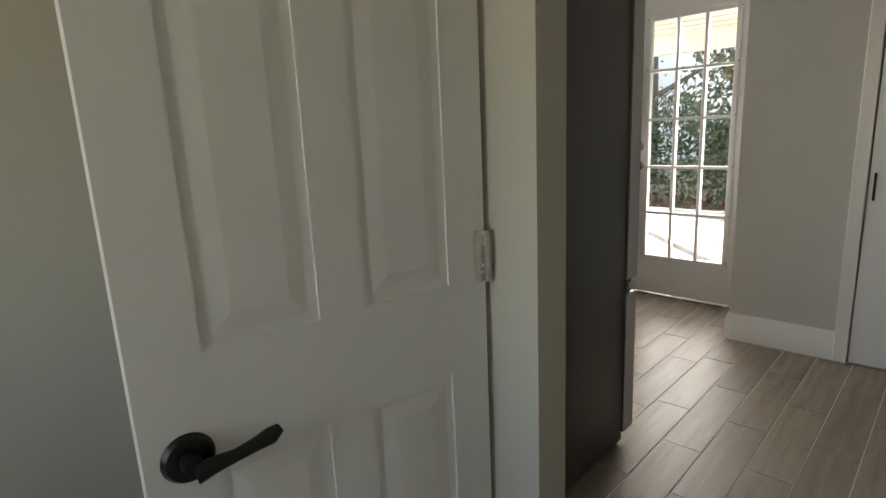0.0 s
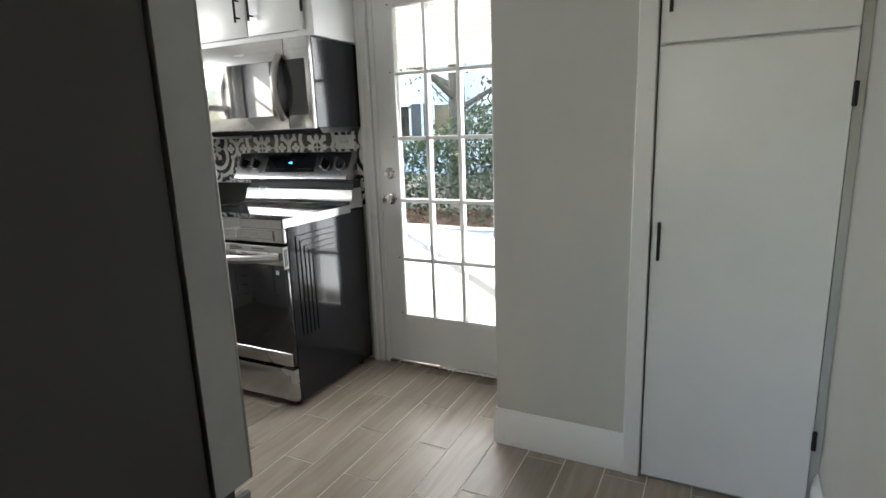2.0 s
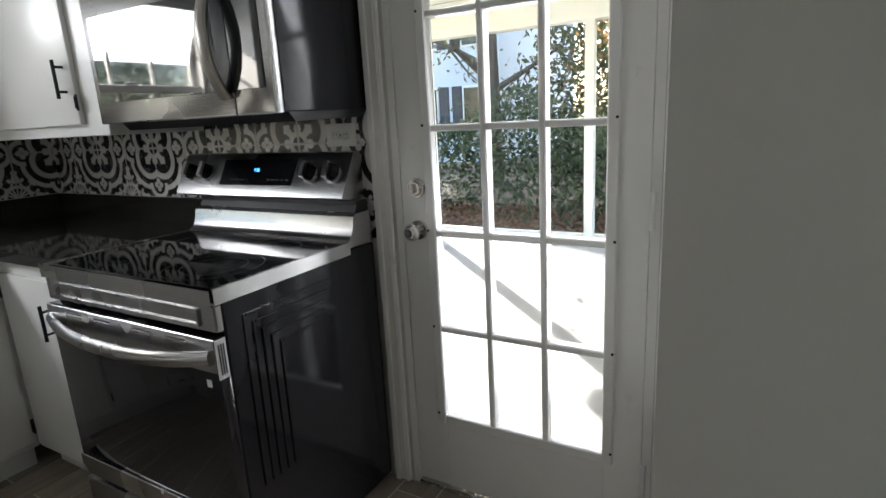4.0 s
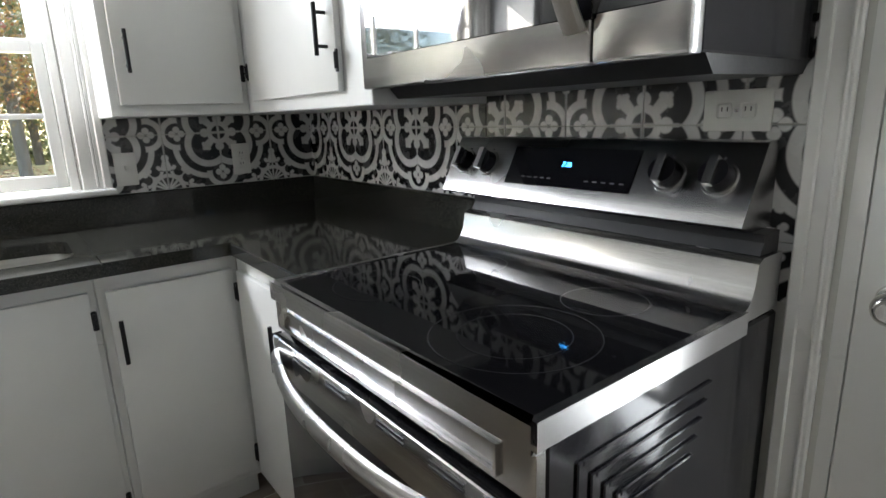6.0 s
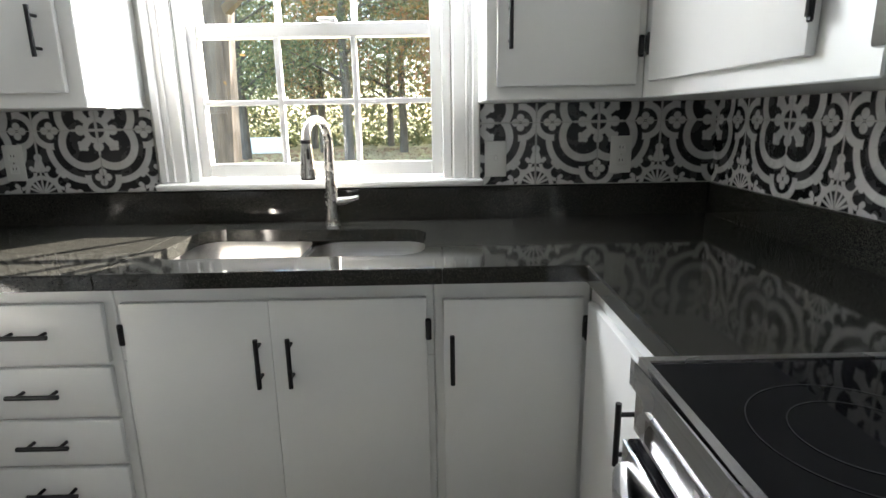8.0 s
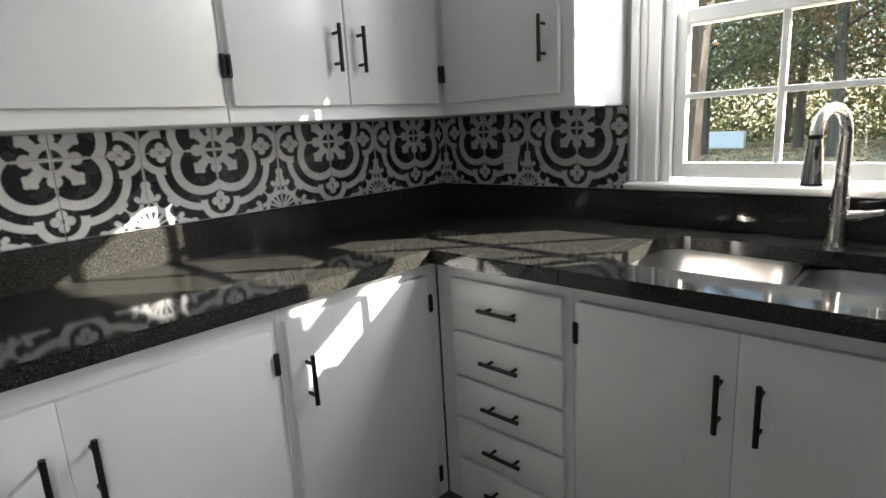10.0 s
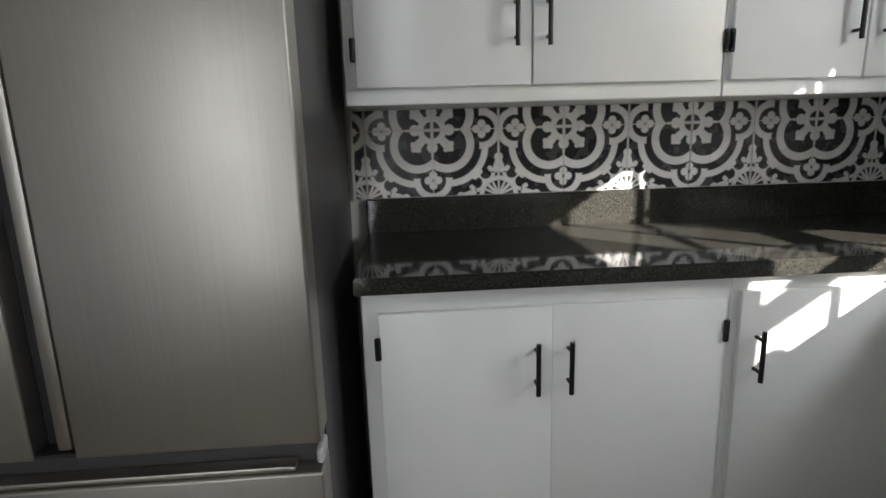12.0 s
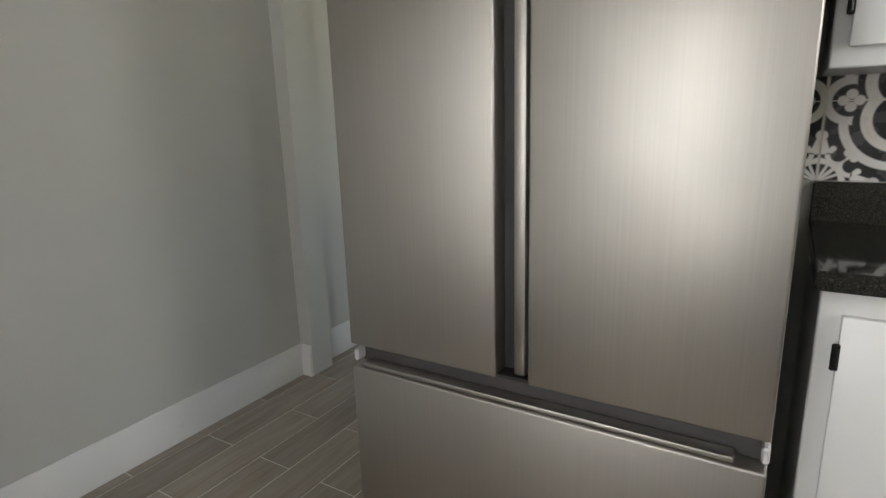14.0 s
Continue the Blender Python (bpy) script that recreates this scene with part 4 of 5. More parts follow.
cu.body, cu.size, cu.extrude, cu.align_x, cu.align_y = "7:26", 0.016, 0.0003, "CENTER", "CENTER"
tmp = bpy.data.objects.new("clock_text", cu)
me = bpy.data.meshes.new_from_object(tmp)
bpy.data.objects.remove(tmp)
me.materials.clear()
me.materials.append(CLOCK)
tx = new("clock_readout", me)
tx.parent = dsp
rot = Matrix((Vector((0, -1, 0)), pd, pn_)).transposed()
tx.matrix_basis = Matrix.Translation(on_panel(-1.50, 0.083, 0.0028)) @ rot.to_4x4()
tagged(tx, "glowing blue clock digits")
for i in range(5):
    for j in range(2):
        y = -1.375 - 0.02 * i if j else -1.56 - 0.022 * i
        part("printed_mark", panel_box(y - 0.011, y, 0.046, 0.049, 0.0021, 0.0024), DIMPRINT, dsp)
for y in (-1.155, -1.245, -1.745, -1.842):
    a, b = on_panel(y, 0.075, 0.0005), on_panel(y, 0.075, 0.006)
    k = part("knob", rod(a, b, 0.034, 0.033, 28), STEEL_Y, cp, "stainless and black control knob")
    part("knob_body", rod(b, on_panel(y, 0.075, 0.030), 0.029, 0.026, 28), BLACKGLOSS, k)
    part("knob_grip", panel_box(y - 0.008, y + 0.008, 0.048, 0.102, 0.028, 0.042), STEEL_Y, k)
    part("printed_mark", panel_box(y - 0.002, y + 0.002, 0.112, 0.116, 0.0004, 0.001), BLACKPLASTIC, cp)
# front: panel with a long pressed frame, door, drawer
part("front_panel", box((RX - 0.006, R0 + 0.002, 0.815), (RX + 0.017, R1 - 0.002, 0.8855), 0.004), STEEL_Y, rg)
bm = slab_with_hole(0, 0.65, 0, 0.045, 0, 0.006, [(0.006, 0.006), (0.644, 0.006), (0.644, 0.039), (0.006, 0.039)])
bmesh.ops.transform(bm, matrix=Matrix(((0, 0, -1, RX - 0.0065), (-1, 0, 0, R1 - 0.055), (0, 1, 0, 0.828), (0, 0, 0, 1))), verts=bm.verts[:])
bmesh.ops.recalc_face_normals(bm, faces=bm.faces[:])
part("pressed_frame", bm, STEEL_Y, rg, smooth=False)
dr = part("oven_door", box((RX - 0.014, R0 + 0.004, 0.225), (RX + 0.017, R1 - 0.004, 0.805), 0.005, 2), OVENGLASS, rg, "black glass oven door")
part("door_band", box((RX - 0.020, R0 + 0.004, 0.715), (RX - 0.0145, R1 - 0.004, 0.804), 0.002), STEEL_Y, dr, "stainless band with vents")
part("door_foot", box((RX - 0.020, R0 + 0.004, 0.226), (RX - 0.0145, R1 - 0.004, 0.292), 0.002), STEEL_Y, dr)
part("end_cap", box((RX - 0.0195, R0 + 0.0005, 0.700), (RX + 0.012, R0 + 0.0038, 0.802), 0.001), GREYPLASTIC, dr)
for i in range(3):
    part("vent", box((RX - 0.012 + i * 0.007, R0 - 0.0006, 0.712), (RX - 0.0085 + i * 0.007, R0 + 0.0004, 0.79)), BLACKPLASTIC, dr)
for y in (-1.33, -1.47, -1.65, -1.79):
    for j in range(2):
        part("vent", box((RX - 0.0215, y - 0.038, 0.778 + j * 0.009), (RX - 0.0201, y + 0.038, 0.782 + j * 0.009)), BLACKPLASTIC, dr)
pts, w = [], (R1 - R0) / 2 - 0.02
for i in range(17):
    s = -1 + i / 8
    pts.append((RX - 0.022 - 0.050 * (1 - abs(s) ** 2.6), (R0 + R1) / 2 + w * s, 0.755 - 0.012 * (1 - s * s)))
bm = tube(pts, 0.0135, 10)
for v in bm.verts:
    v.co.z += (v.co.z - 0.75) * 0.5
part("handle", bm, STEEL_Y, dr, "bowed stainless oven handle")
part("small_label", box((RX - 0.0152, R0 + 0.04, 0.672), (RX - 0.0142, R0 + 0.058, 0.692)), PLATE, dr, "small white sticker")
part("storage_drawer", box((RX - 0.016, R0 + 0.004, 0.045), (RX + 0.017, R1 - 0.004, 0.205), 0.005, 2), STEEL_Y, rg, "stainless storage drawer")

# ---- microwave ----
M0, M1, MZ0, MZ1, MX = -1.940, -1.152, 1.322, 1.742, -0.398
mw = thing("microwave", "stainless over-the-range microwave with black sides", "microwave")
part("case", box((MX + 0.035, M0 + 0.003, MZ0 + 0.004), (-0.004, M1 - 0.003, MZ1 - 0.002), 0.003), BLACKGLOSS, mw, "black painted case")
part("bottom_grille", prism([(MX + 0.05, MZ0 + 0.004), (MX + 0.075, MZ0 - 0.022), (-0.03, MZ0 - 0.018), (-0.01, MZ0 + 0.004)], M0 + 0.006, M1 - 0.03, 1), BLACKPLASTIC, mw)
part("door", box((MX, -1.792, MZ0), (MX + 0.034, M1, MZ1), 0.006, 2), STEEL_Y, mw, "stainless door with dark window")
part("door_panel", box((MX, M0, MZ0), (MX + 0.034, -1.7935, MZ1), 0.006, 2), STEEL_Y, mw)
part("window_glass", box((MX - 0.003, -1.762, MZ0 + 0.066), (MX - 0.0005, M1 - 0.030, MZ1 - 0.098), 0.001), MWGLASS, mw, "mirror-dark door window")
part("keypad", box((MX - 0.003, -1.915, MZ0 + 0.066), (MX - 0.0005, -1.796, MZ1 - 0.098), 0.001), MWGLASS, mw, "dark glass keypad")
part("brand_plate", box((MX - 0.0015, -1.545, MZ1 - 0.060), (MX - 0.0003, -1.475, MZ1 - 0.050)), GREYPLASTIC, mw)
pts = []
for i in range(13):
    s = -1 + i / 6
    pts.append((MX - 0.006 - 0.050 * (1 - abs(s) ** 2.2), -1.768, (MZ0 + MZ1) / 2 - 0.012 + 0.150 * s))
bm = tube(pts, 0.0125, 10)
for v in bm.verts:
    v.co.y += (v.co.y + 1.768) * 0.5
part("handle", bm, STEEL_Z, mw, "bowed stainless handle")
part("handle_recess", box((MX - 0.0045, -1.795, MZ0 + 0.060), (MX - 0.0032, -1.745, MZ1 - 0.092), 0.0005), BLACKGLOSS, mw)

# ---- refrigerator ----
F0, F1, FX0 = -2.950, -2.068, -1.876
fr = thing("refrigerator", "french-door stainless refrigerator with dark grey sides", "refrigerator")
part("case", box((-2.715, F0 + 0.004, 0.03), (FX0 - 0.090, F1 - 0.004, 1.775), 0.006, 2), DARKGREY, fr, "dark grey painted case")
for x in (-2.5, -2.03):
    for y in (F0 + 0.08, F1 - 0.08):
        part("foot", rod((x, y, 0), (x, y, 0.031), 0.02, 0.02, 12), BLACKPLASTIC, fr)


def fridge_door(name, y0, y1, z0, z1, label):
    d = part(name, box((FX0 - 0.084, y0, z0), (FX0, y1, z1), 0.005, 3), STEEL_Z, fr, label)
    part("side_skin", box((FX0 - 0.086, y0 - 0.0012, z0 + 0.004), (FX0 - 0.010, y0 - 0.0002, z1 - 0.004)), GREYPLASTIC, d)
    return d


dl = fridge_door("door", F0, -2.560, 0.685, 1.76, "stainless left-hand door with recessed grip")
dr_ = fridge_door("door", -2.490, F1, 0.685, 1.76, "stainless door")
# recessed grip between the doors
bm = box((FX0 - 0.062, -2.5595, 0.686), (FX0 - 0.045, -2.4905, 1.76))
part("grip_back", bm, BLACKPLASTIC, fr)
part("grip_strip", box((FX0 - 0.044, -2.526, 0.694), (FX0 - 0.012, -2.500, 1.76), 0.006, 2), STEEL_Z, fr, "bright edge of the recessed grip")
part("grip_foot", box((FX0 - 0.062, -2.5595, 0.686), (FX0 - 0.004, -2.4905, 0.693), 0.001), BLACKPLASTIC, fr)
part("gap_panel", box((FX0 - 0.080, F0 + 0.006, 0.628), (FX0 - 0.040, F1 - 0.006, 0.684), 0.002), DARKGREY, fr)
d = fridge_door("freezer_drawer", F0 + 0.001, F1 - 0.001, 0.06, 0.627, "stainless freezer drawer")
part("grip_lip", box((FX0 - 0.040, F0 + 0.03, 0.628), (FX0 - 0.006, F1 - 0.05, 0.640), 0.004, 2), STEEL_Z, d)
part("hinge_cap", box((FX0 - 0.066, F0 - 0.001, 0.638), (FX0 - 0.010, F0 + 0.012, 0.668), 0.004), GREYPLASTIC, fr, "pale plastic hinge cap")
part("hinge_cap", box((FX0 - 0.066, F1 - 0.012, 0.638), (FX0 - 0.010, F1 + 0.001, 0.668), 0.004), GREYPLASTIC, fr, "pale plastic hinge cap")
part("toe_grille", box((FX0 - 0.11, F0 + 0.02, 0.012), (FX0 - 0.06, F1 - 0.02, 0.058), 0.003), BLACKPLASTIC, fr)

# ---- hall door standing open ----
HG = Vector((-2.966, -3.070, 0))
ang = math.atan2(0.085, -0.64)
hd = thing("door_2", "white six-panel interior door standing open", "door", "", "structure")
hd.matrix_basis = Matrix.Translation(HG) @ Matrix.Rotation(ang, 4, "Z")
W, H = 0.682, 2.03
cols = (0.0, 0.10, 0.295, 0.385, 0.58, W)
rows_ = (0.01, 0.215, 0.76, 0.955, 1.56, 1.66, 1.90, H)
bm = bmesh.new()
for i in range(5):
    for j in range(7):
        hollow = i in (1, 3) and j in (1, 3, 5)
        add_box(bm, (cols[i], 0.005 if hollow else 0.0, rows_[j]), (cols[i + 1], 0.030 if hollow else 0.035, rows_[j + 1]))
part("slab", bm, DOORP, hd, smooth=False)
for i in (1, 3):
    for j in (1, 3, 5):
        x0, x1, z0, z1 = cols[i], cols[i + 1], rows_[j], rows_[j + 1]
        for face, back in ((0.030, 0.0342), (0.005, 0.0008)):
            bm = bmesh.new()
            A = [bm.verts.new((p, face + (0.0003 if face > 0.02 else -0.0003), q)) for p, q in ((x0 + 0.018, z0 + 0.018), (x1 - 0.018, z0 + 0.018), (x1 - 0.018, z1 - 0.018), (x0 + 0.018, z1 - 0.018))]
            B = [bm.verts.new((p, back, q)) for p, q in ((x0 + 0.05, z0 + 0.05), (x1 - 0.05, z0 + 0.05), (x1 - 0.05, z1 - 0.05), (x0 + 0.05, z1 - 0.05))]
            bm.faces.new(A)
            bm.faces.new(B)
            for k in range(4):
                bm.faces.new((A[k], A[(k + 1) % 4], B[(k + 1) % 4], B[k]))
            bmesh.ops.recalc_face_normals(bm, faces=bm.faces[:])
            part("raised_panel", bm, DOORP, hd, smooth=False)
LZ = 0.796
bm = rod((W - 0.062, 0.0355, LZ), (W - 0.062, 0.046, LZ), 0.040, 0.034, 28)
add_rod(bm, (W - 0.062, 0.046, LZ), (W - 0.062, 0.068, LZ), 0.016, 0.014, 16)
lv = part("door_lever", bm, BLACKMETAL, hd, "dark bronze lever handle")
pts = [(W - 0.062, 0.068, LZ - 0.012), (W - 0.09, 0.071, LZ - 0.006), (W - 0.12, 0.072, LZ - 0.004), (W - 0.15, 0.072, LZ + 0.001), (W - 0.178, 0.071, LZ + 0.006), (W - 0.194, 0.070, LZ + 0.013)]
part("lever_arm", tube(pts, [0.016, 0.013, 0.010, 0.011, 0.014, 0.008], 12), BLACKMETAL, lv)
for z in (0.25, 1.0, 1.80):
    h_ = part("hinge", rod((0.0, 0.043, z - 0.055), (0.0, 0.043, z + 0.055), 0.008, n=12), CHROME, hd, "satin nickel butt hinge")
    part("leaf", box((-0.003, 0.036, z - 0.055), (0.03, 0.0385, z + 0.055)), CHROME, h_)

# floor register
rgs = thing("floor_register", "white slotted floor register by the wall", "vent")
bm = slab_with_hole(-1.56, -1.25, -3.98, -3.855, -0.001, 0.006, [(-1.54, -3.965), (-1.27, -3.965), (-1.27, -3.87), (-1.54, -3.87)])
part("rim", bm, PLATE, rgs, smooth=False)
part("pit", box((-1.54, -3.965, -0.004), (-1.27, -3.87, -0.0015)), BLACKPLASTIC, rgs)
for i in range(18):
    x = -1.535 + i * 0.015
    part("louvre", box((x, -3.965, -0.001), (x + 0.006, -3.87, 0.005)), PLATE, rgs)


# ---- outside ----
def ground_sheet():
    bm = bmesh.new()
    bmesh.ops.create_grid(bm, x_segments=2, y_segments=2, size=400, matrix=Matrix.Translation((0, 0, -0.42)))
    return bm


struct("ground", ground_sheet(), LAWN, "autumn lawn with fallen leaves")
struct("woodland_floor", box((4.8, -40, -0.43), (60, 6, -0.405)), GROUND, "leaf-covered ground beyond the porch")
struct("porch_deck", box((0.16, -7.5, -0.41), (4.78, 1.2, -0.14), 0.02), CONCRETE, "pale concrete porch slab")
struct("porch_ceiling", box((0.16, -7.5, 2.42), (5.0, 1.2, 2.5)), OUTWHITE, "white porch ceiling")
# shade of the board gaps, put in as strips of the dark shutter colour
for i in range(12):
    struct("trim_porch_seam", box((0.3 + i * 0.4, -7.4, 2.4165), (0.304 + i * 0.4, 1.1, 2.4198)), SHUTTER, "thin dark strip drawn as the shadow gap between porch ceiling boards")
porch = thing("porch_beam", "white porch beam under the porch ceiling", "beam")
part("beam", box((4.5, -7.4, 2.17), (4.7, 1.1, 2.419), 0.01), OUTWHITE, porch)
post0 = None
for y in (-6.2, -4.4, -2.47, -1.43, 0.75):
    if post0 is None:
        post0 = thing("porch_post", "square white porch post on the slab", "post", "porch posts")
        part("shaft", box((-0.05, -0.05, 0.02), (0.05, 0.05, 2.309), 0.006), OUTWHITE, post0)
        part("foot_block", box((-0.062, -0.062, 0), (0.062, 0.062, 0.0199), 0.004), OUTWHITE, post0)
        post0.matrix_basis = Matrix.Translation((4.6, y, -0.14))
    else:
        copy_thing(post0, Matrix.Translation((4.6, y, -0.14)))
part("porch_bottom_rail", box((4.69, -7.3, -0.139), (4.74, 1.0, -0.10), 0.005), OUTWHITE, porch)
struct("outer_roof", box((-6.2, -4.9, 2.56), (5.1, 0.35, 2.70)), ROOFING, "house roof edge")


def leaf_cloud(name, mat, count, where, size, seed, kind="stuff", label="", category="", parent=None):
    """Many small folded leaves; where(rng) gives a place."""
    rng = np.random.default_rng(seed)
    c = np.array([where(rng) for _ in range(count)])
    u = rng.normal(size=(count, 3))
    u /= np.linalg.norm(u, axis=1)[:, None]
    w = np.cross(u, rng.normal(size=(count, 3)))
    w /= np.linalg.norm(w, axis=1)[:, None]
    s = size * rng.uniform(0.6, 1.4, size=(count, 1))
    n = np.cross(u, w)
    v = np.stack([c - u * s, c + w * s * 0.45 + n * s * 0.12, c + u * s, c - w * s * 0.45 + n * s * 0.12], axis=1).reshape(-1, 3)
    k = np.arange(count) * 4
    faces = np.stack([k, k + 1, k + 2, k + 3], axis=1)
    me = bpy.data.meshes.new(name)
    me.from_pydata(v.tolist(), [], faces.tolist())
    me.materials.append(mat)
    ob = new(name, me)
    if parent is not None:
        ob.parent = parent
    else:
        tagged(ob, label, category, "", kind)
    return ob


def hedge_place(rng):
    y = rng.uniform(-16, 5)
    x = 7.4 + rng.normal() * 0.45 + 0.4 * math.sin(y * 1.3)
    top = 1.15 + 0.35 * math.sin(y * 0.9 + 1) + 0.25 * math.sin(y * 2.7)
    z = -0.3 + (top + 0.3) * rng.uniform() ** 0.75
    return (x - 0.5 * (1 - ((z + 0.3) / (top + 0.3)) ** 2), y, z)


leaf_cloud("hedge", HEDGE, 26000, hedge_place, 0.065, 3, label="dense dark green evergreen shrubs behind the porch", category="hedge")
leaf_cloud("fallen_leaves", LITTER, 16000, lambda r: (r.uniform(4.6, 8.0), r.uniform(-12, 4), -0.40 + abs(r.normal()) * 0.02), 0.055, 4, label="brown fallen oak leaves", category="leaves")
leaf_cloud("fallen_leaves", LITTER, 9000, lambda r: (r.uniform(-14, 8), 3 + r.uniform(0, 1) ** 0.6 * 26, -0.415 + abs(r.normal()) * 0.01), 0.06, 5, label="scattered leaves on the lawn", category="leaves")


def tree(x, y, h, r, seed, leaf_mat, leaves, label, spread=2.2, base=0.35, lean=0.0, leaf=0.07):
    rng = np.random.default_rng(seed)
    t = thing("tree", label, "tree", "trees around the house")
    pts, rs = [], []
    for i in range(8):
        k = i / 7
        pts.append((x + lean * k * k + rng.normal() * 0.06 * k, y + rng.normal() * 0.06 * k, -0.45 + h * k))
        rs.append(r * (1 - 0.8 * k) + 0.01)
    part("trunk", tube(pts, rs, 9), BARK, t)
    tips = []
    for i in range(11):
        k = base + (0.97 - base) * rng.uniform()
        j = min(6, int(k * 7))
        a = Vector(pts[j]).lerp(Vector(pts[j + 1]), k * 7 - j)
        g = rng.uniform(0, 2 * math.pi)
        ln = spread * rng.uniform(0.5, 1.0) * (1.15 - 0.6 * k)
        b = a + Vector((math.cos(g) * ln * 0.5, math.sin(g) * ln * 0.5, ln * 0.28))
        c = a + Vector((math.cos(g + 0.3) * ln, math.sin(g + 0.3) * ln, ln * 0.5 + rng.normal() * 0.1))
        rr = r * (1 - 0.75 * k) * 0.45
        part("limb", tube([a, b, c], [rr, rr * 0.6, rr * 0.2], 6), BARK, t)
        tips += [b, c, c]
        for _ in range(2):
            d = b + Vector(rng.normal(size=3)) * ln * 0.35
            part("twig", tube([b, (b + d) / 2 + Vector(rng.normal(size=3)) * 0.08, d], [rr * 0.4, rr * 0.25, 0.006], 5), BARK, t)
            tips.append(d)
    if leaves:
        def place(g):
            p = tips[int(g.integers(len(tips)))]
            return (p[0] + g.normal() * spread * 0.22, p[1] + g.normal() * spread * 0.22, p[2] + g.normal() * spread * 0.16)
        leaf_cloud("crown", leaf_mat, leaves, place, leaf, seed + 100, parent=t)


tree(9.5, -1.0, 9, 0.16, 11, AUTUMN, 4000, "slender tree with few reddish autumn leaves", 2.0, 0.15)
tree(10.2, -4.6, 10, 0.18, 12, AUTUMN, 4500, "slender tree with sparse autumn leaves", 2.2, 0.15)
tree(9.0, -7.6, 9, 0.15, 13, PINE, 4000, "slender evergreen tree behind the hedge", 2.0, 0.12)
tree(11.5, -10.5, 11, 0.22, 14, AUTUMN, 5000, "tall woodland tree in autumn colour", 2.6, 0.15)
tree(10.5, 2.4, 10, 0.25, 15, PINE, 1200, "bare-limbed tree near the pale house", 2.4, 0.2)
tree(12.5, -7.0, 12, 0.24, 16, PINE, 6000, "dark tree behind the hedge", 2.6, 0.1)
tree(14.0, -13.0, 12, 0.25, 17, PINE, 6000, "dark tree behind the hedge", 2.8, 0.1)
tree(13.0, -3.0, 12, 0.2, 18, AUTUMN, 6000, "woodland tree in autumn colour", 2.6, 0.1)
tree(8.6, -5.6, 6, 0.09, 19, AUTUMN, 2200, "young tree with yellow and red leaves", 1.6, 0.15)
tree(8.8, -10.0, 6, 0.09, 20, AUTUMN, 2200, "young tree with yellow and red leaves", 1.6, 0.15)
# beyond the window
tree(-4.6, 7.5, 10, 0.40, 31, AUTUMN, 300, "large bare oak leaning near the window", 4.2, 0.28, 1.6)
for i, (x, y) in enumerate(((-9, 22), (-6.5, 26), (-4.5, 21), (-2.5, 25), (-0.6, 22), (1.3, 26), (3.2, 21), (5.2, 25), (7.5, 22), (-12, 25), (-7.8, 30), (0.2, 31), (4.4, 31), (-3.6, 31), (10, 27), (-15, 27), (13, 25))):
    warm = i % 3 == 1
    tree(x, y, 12 + (i * 7 % 5), 0.2, 40 + i, AUTUMN if warm else PINE, 13000, "golden autumn woodland tree" if warm else "tall pine at the lawn's edge", 3.4, 0.16, 0.0, 0.075)
leaf_cloud("far_undergrowth", PINE, 90000, lambda r: (r.uniform(-26, 20), r.uniform(31, 38), -0.4 + 9.0 * r.uniform() ** 1.3), 0.13, 77, label="dim green undergrowth at the wood's edge", category="undergrowth")
leaf_cloud("far_undergrowth", PINE, 80000, lambda r: (r.uniform(12.5, 19), r.uniform(-28, 2.5), -0.4 + 8.5 * r.uniform() ** 1.15), 0.12, 78, label="dim woodland undergrowth behind the hedge", category="undergrowth")
# plain block for a small white thing of unknown kind at the lawn's edge
lawn_block = thing("garden_wall", "low white block for an unidentified object at the edge of the lawn", "wall")
part("wall", box((-12.0, 26.0, -0.42), (-8.6, 26.3, 0.35), 0.03), OUTWHITE, lawn_block)

house = thing("neighbour_house", "pale blue two-storey house with dark shutters", "house")
part("wall", box((17, 5.0, -0.45), (26, 15, 5.8)), SIDING, house)
part("roof", prism([(4.5, 5.8), (15.5, 5.8), (10, 8.6)], 16.5, 26.5, 0), ROOFING, house)
for y in (6.0, 7.9, 10.2, 12.6):
    for z in (0.9, 3.6):
        w_ = part("window", box((16.93, y - 0.45, z), (16.998, y + 0.45, z + 1.4), 0.01), OUTWHITE, house)
        part("pane", box((16.915, y - 0.38, z + 0.08), (16.929, y + 0.38, z + 1.32)), OVENGLASS, w_)
        for s in (-1, 1):
            part("shutter", box((16.94, y + s * 0.68 - 0.2, z), (16.997, y + s * 0.68 + 0.2, z + 1.4), 0.01), SHUTTER, w_)
for i in range(24):
    part("siding_board", box((16.98, 5.0, -0.2 + i * 0.25), (16.9985, 15.0, -0.2 + i * 0.25 + 0.012)), SIDING, house)


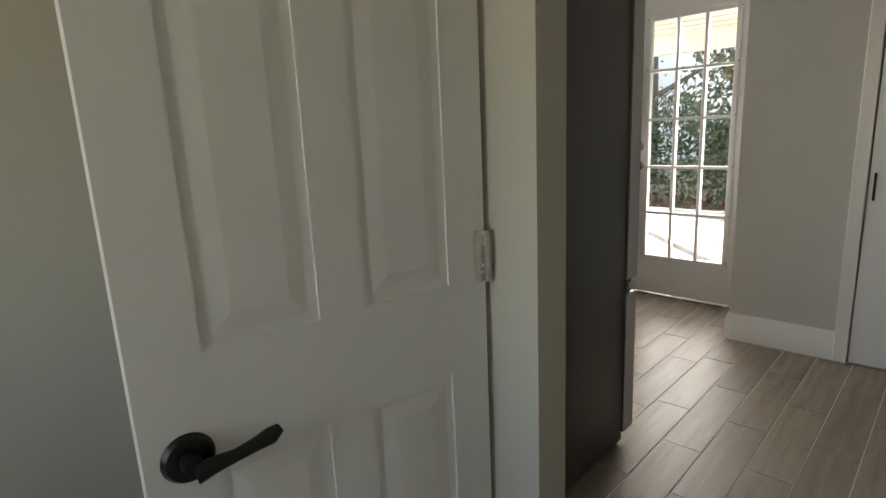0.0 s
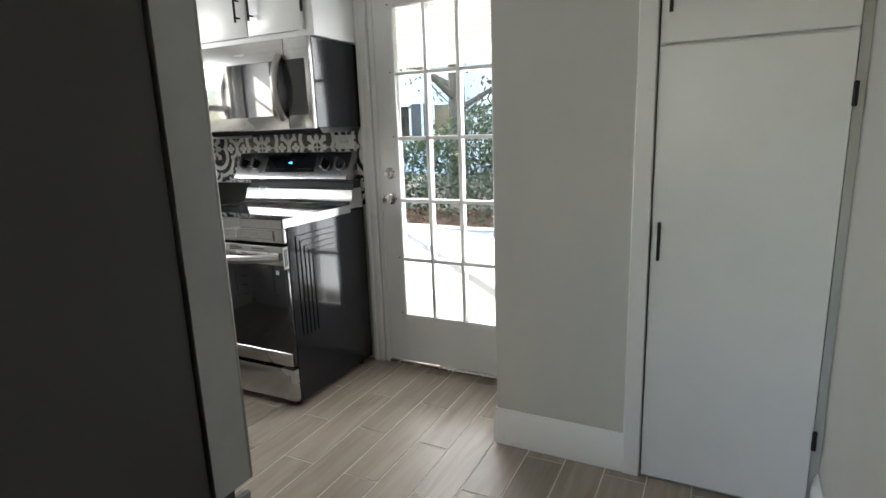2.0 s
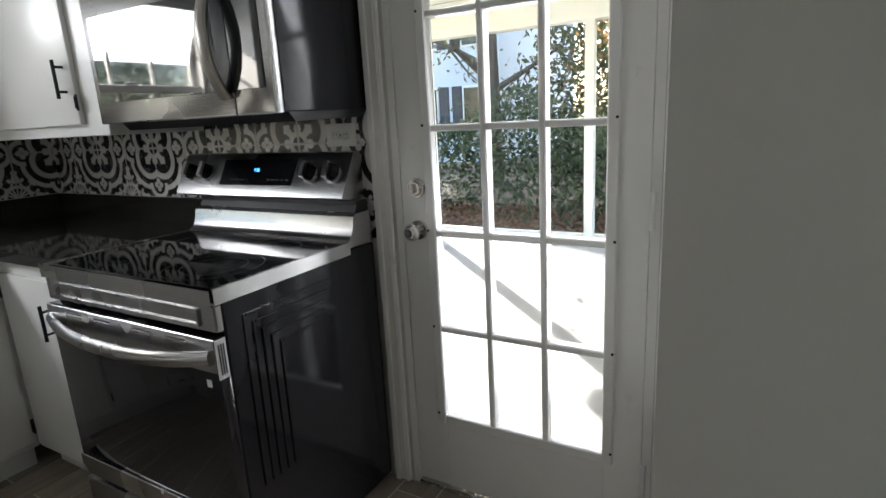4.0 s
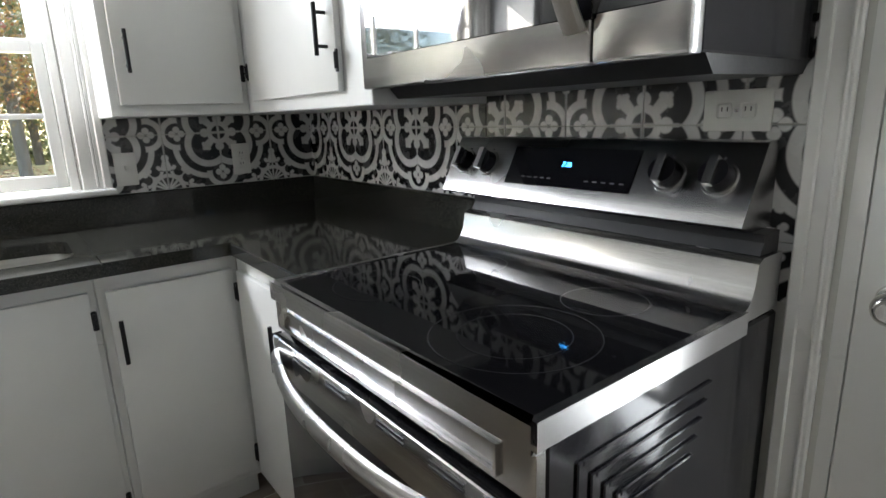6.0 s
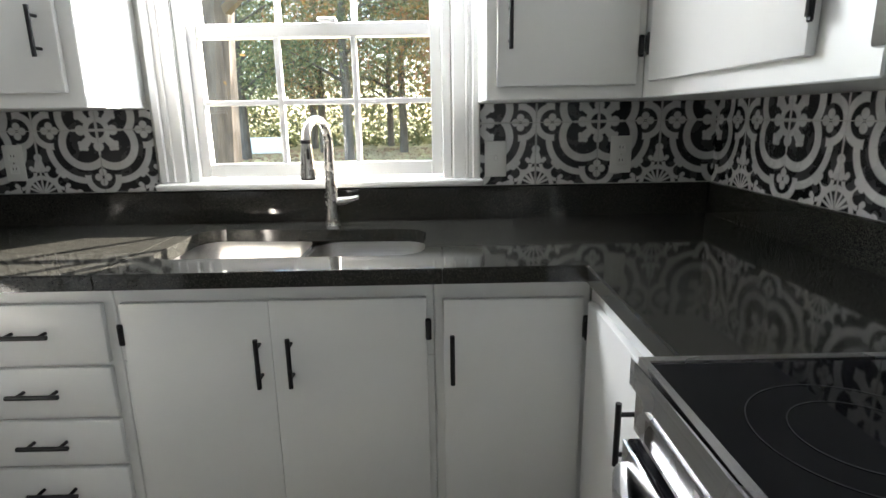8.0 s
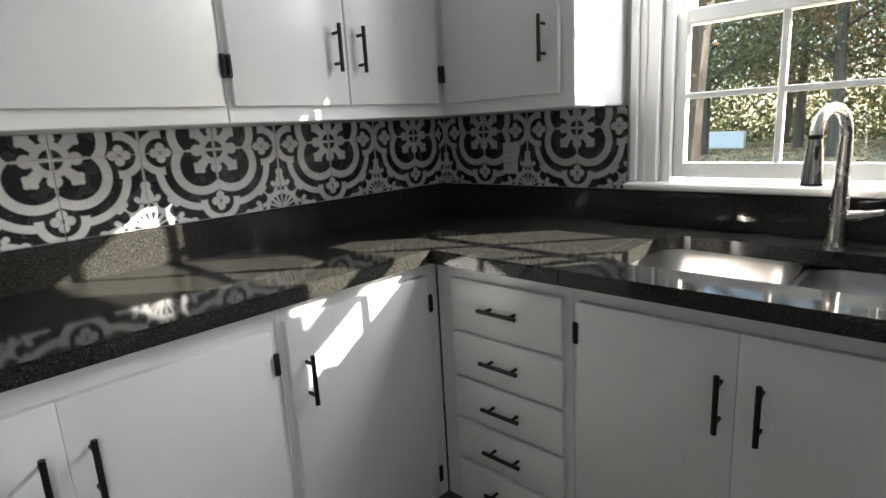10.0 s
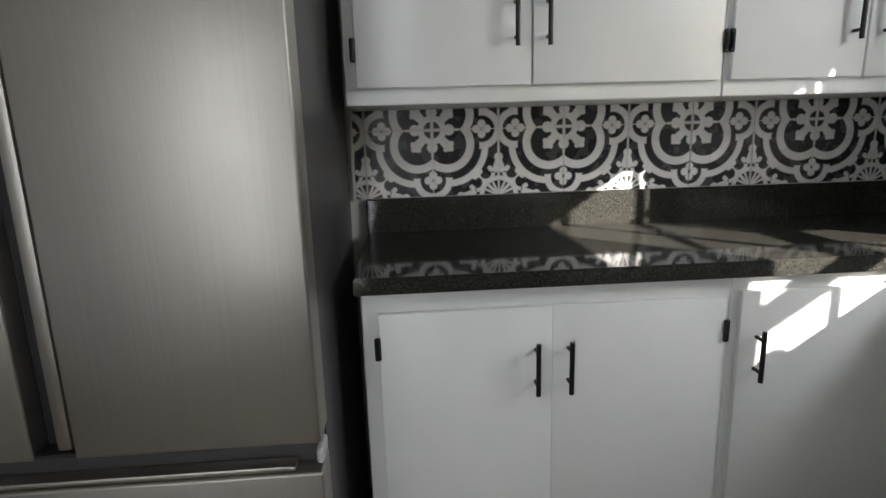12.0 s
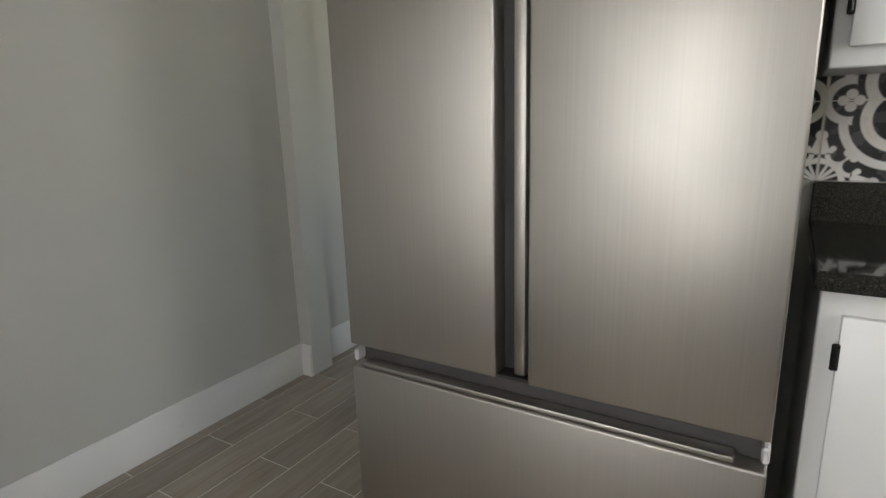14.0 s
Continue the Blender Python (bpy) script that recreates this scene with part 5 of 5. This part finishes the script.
# ---- small repeated pieces ----
def tiles(name, wall, a0, a1, z0, z1, phase, mat, label, keep_out=()):
    """Square printed tiles with open joints, on one wall."""
    bed = thing(name, label, "", "", "structure")
    half, g = PER / 2, 0.0012
    first = math.floor((a0 - phase) / half)
    row0 = math.floor((z0 - FZ) / half - 1e-6)
    cache = {}
    for i in range(first, first + 40):
        p0, p1 = max(a0, phase + i * half), min(a1, phase + (i + 1) * half)
        if p1 - p0 < 0.004:
            continue
        for j in range(row0, row0 + 8):
            q0, q1 = max(z0, FZ + j * half), min(z1, FZ + (j + 1) * half)
            if q1 - q0 < 0.004:
                continue
            w, h = round(p1 - p0 - 2 * g, 4), round(q1 - q0 - 2 * g, 4)
            key = (w, h)
            if key not in cache:
                if wall == "n":
                    cache[key] = mesh_of("tile", box((-w / 2, -0.004, -h / 2), (w / 2, 0.004, h / 2), 0.0008), mat)
                else:
                    cache[key] = mesh_of("tile", box((-0.004, -w / 2, -h / 2), (0.004, w / 2, h / 2), 0.0008), mat)
            c, d = (p0 + p1) / 2, (q0 + q1) / 2
            at = {"n": (c, -0.0042, d), "e": (-0.0042, c, d), "w": (XW + 0.0042, c, d)}[wall]
            piece("tile", cache[key], bed, at)
    return bed


tiles("backsplash_window_near_range", "n", -0.802, -0.0085, 1.0185, 1.2865, -0.40, TILE_N, "black and white patterned tile backsplash")
tiles("backsplash_window_corner", "n", XW + 0.0085, -1.869, 1.0185, 1.2865, -0.40, TILE_N, "black and white patterned tile backsplash")
tiles("backsplash_range", "e", -1.144, -0.0005, 1.0185, 1.2865, -0.395, TILE_E, "black and white patterned tile backsplash")
tiles("backsplash_behind_range", "e", -1.944, -1.144, 0.905, 1.40, -0.395, TILE_E, "black and white patterned tile behind the range")
tiles("backsplash_counter", "w", -2.052, -0.0005, 1.0185, 1.2865, -0.985, TILE_W, "black and white patterned tile backsplash")
bm = box((XW + 0.001, -2.052, 1.0182), (XW + 0.0035, -0.001, 1.2868))
struct("trim_grout_counter", bm, GROUT, "pale grout bed")
struct("trim_edge_counter", box((XW + 0.001, -2.060, 1.0182), (XW + 0.011, -2.0525, 1.2868)), GROUT, "pale tile edge strip")
struct("trim_edge_window", box((-0.812, -0.011, 1.047), (-0.8025, -0.001, 1.2868)), GROUT, "pale tile edge strip")

# plank tiles of the floor
plank_cache = {}


def plank(x0, x1, y0, y1):
    g = 0.0020
    key = (round(x1 - x0, 3), round(y1 - y0, 3))
    if key not in plank_cache:
        w, d = key
        plank_cache[key] = mesh_of("plank", box((-w / 2 + g, -d / 2 + g, -0.0020), (w / 2 - g, d / 2 - g, 0.0), 0.0008), PLANK)
    piece("plank", plank_cache[key], floor, ((x0 + x1) / 2, (y0 + y1) / 2, 0.0))


PW, PL = 0.1525, 0.61
row = 0
y = -3.048 + PW * 20
while y > YS:
    y0 = max(y - PW, YS)
    off = (-0.595, -0.29)[row % 2] if y0 < -2.9 else (-0.38, -0.075)[row % 2]
    x = off + PL * 3
    lim = -0.545 if y < -2.89 else -0.002
    while x > -4.4:
        p0, p1 = max(x - PL, -4.4), min(x, lim)
        if p1 - p0 > 0.02 and y - y0 > 0.02:
            plank(p0, p1, y0, y)
        x -= PL
    y -= PW
    row += 1
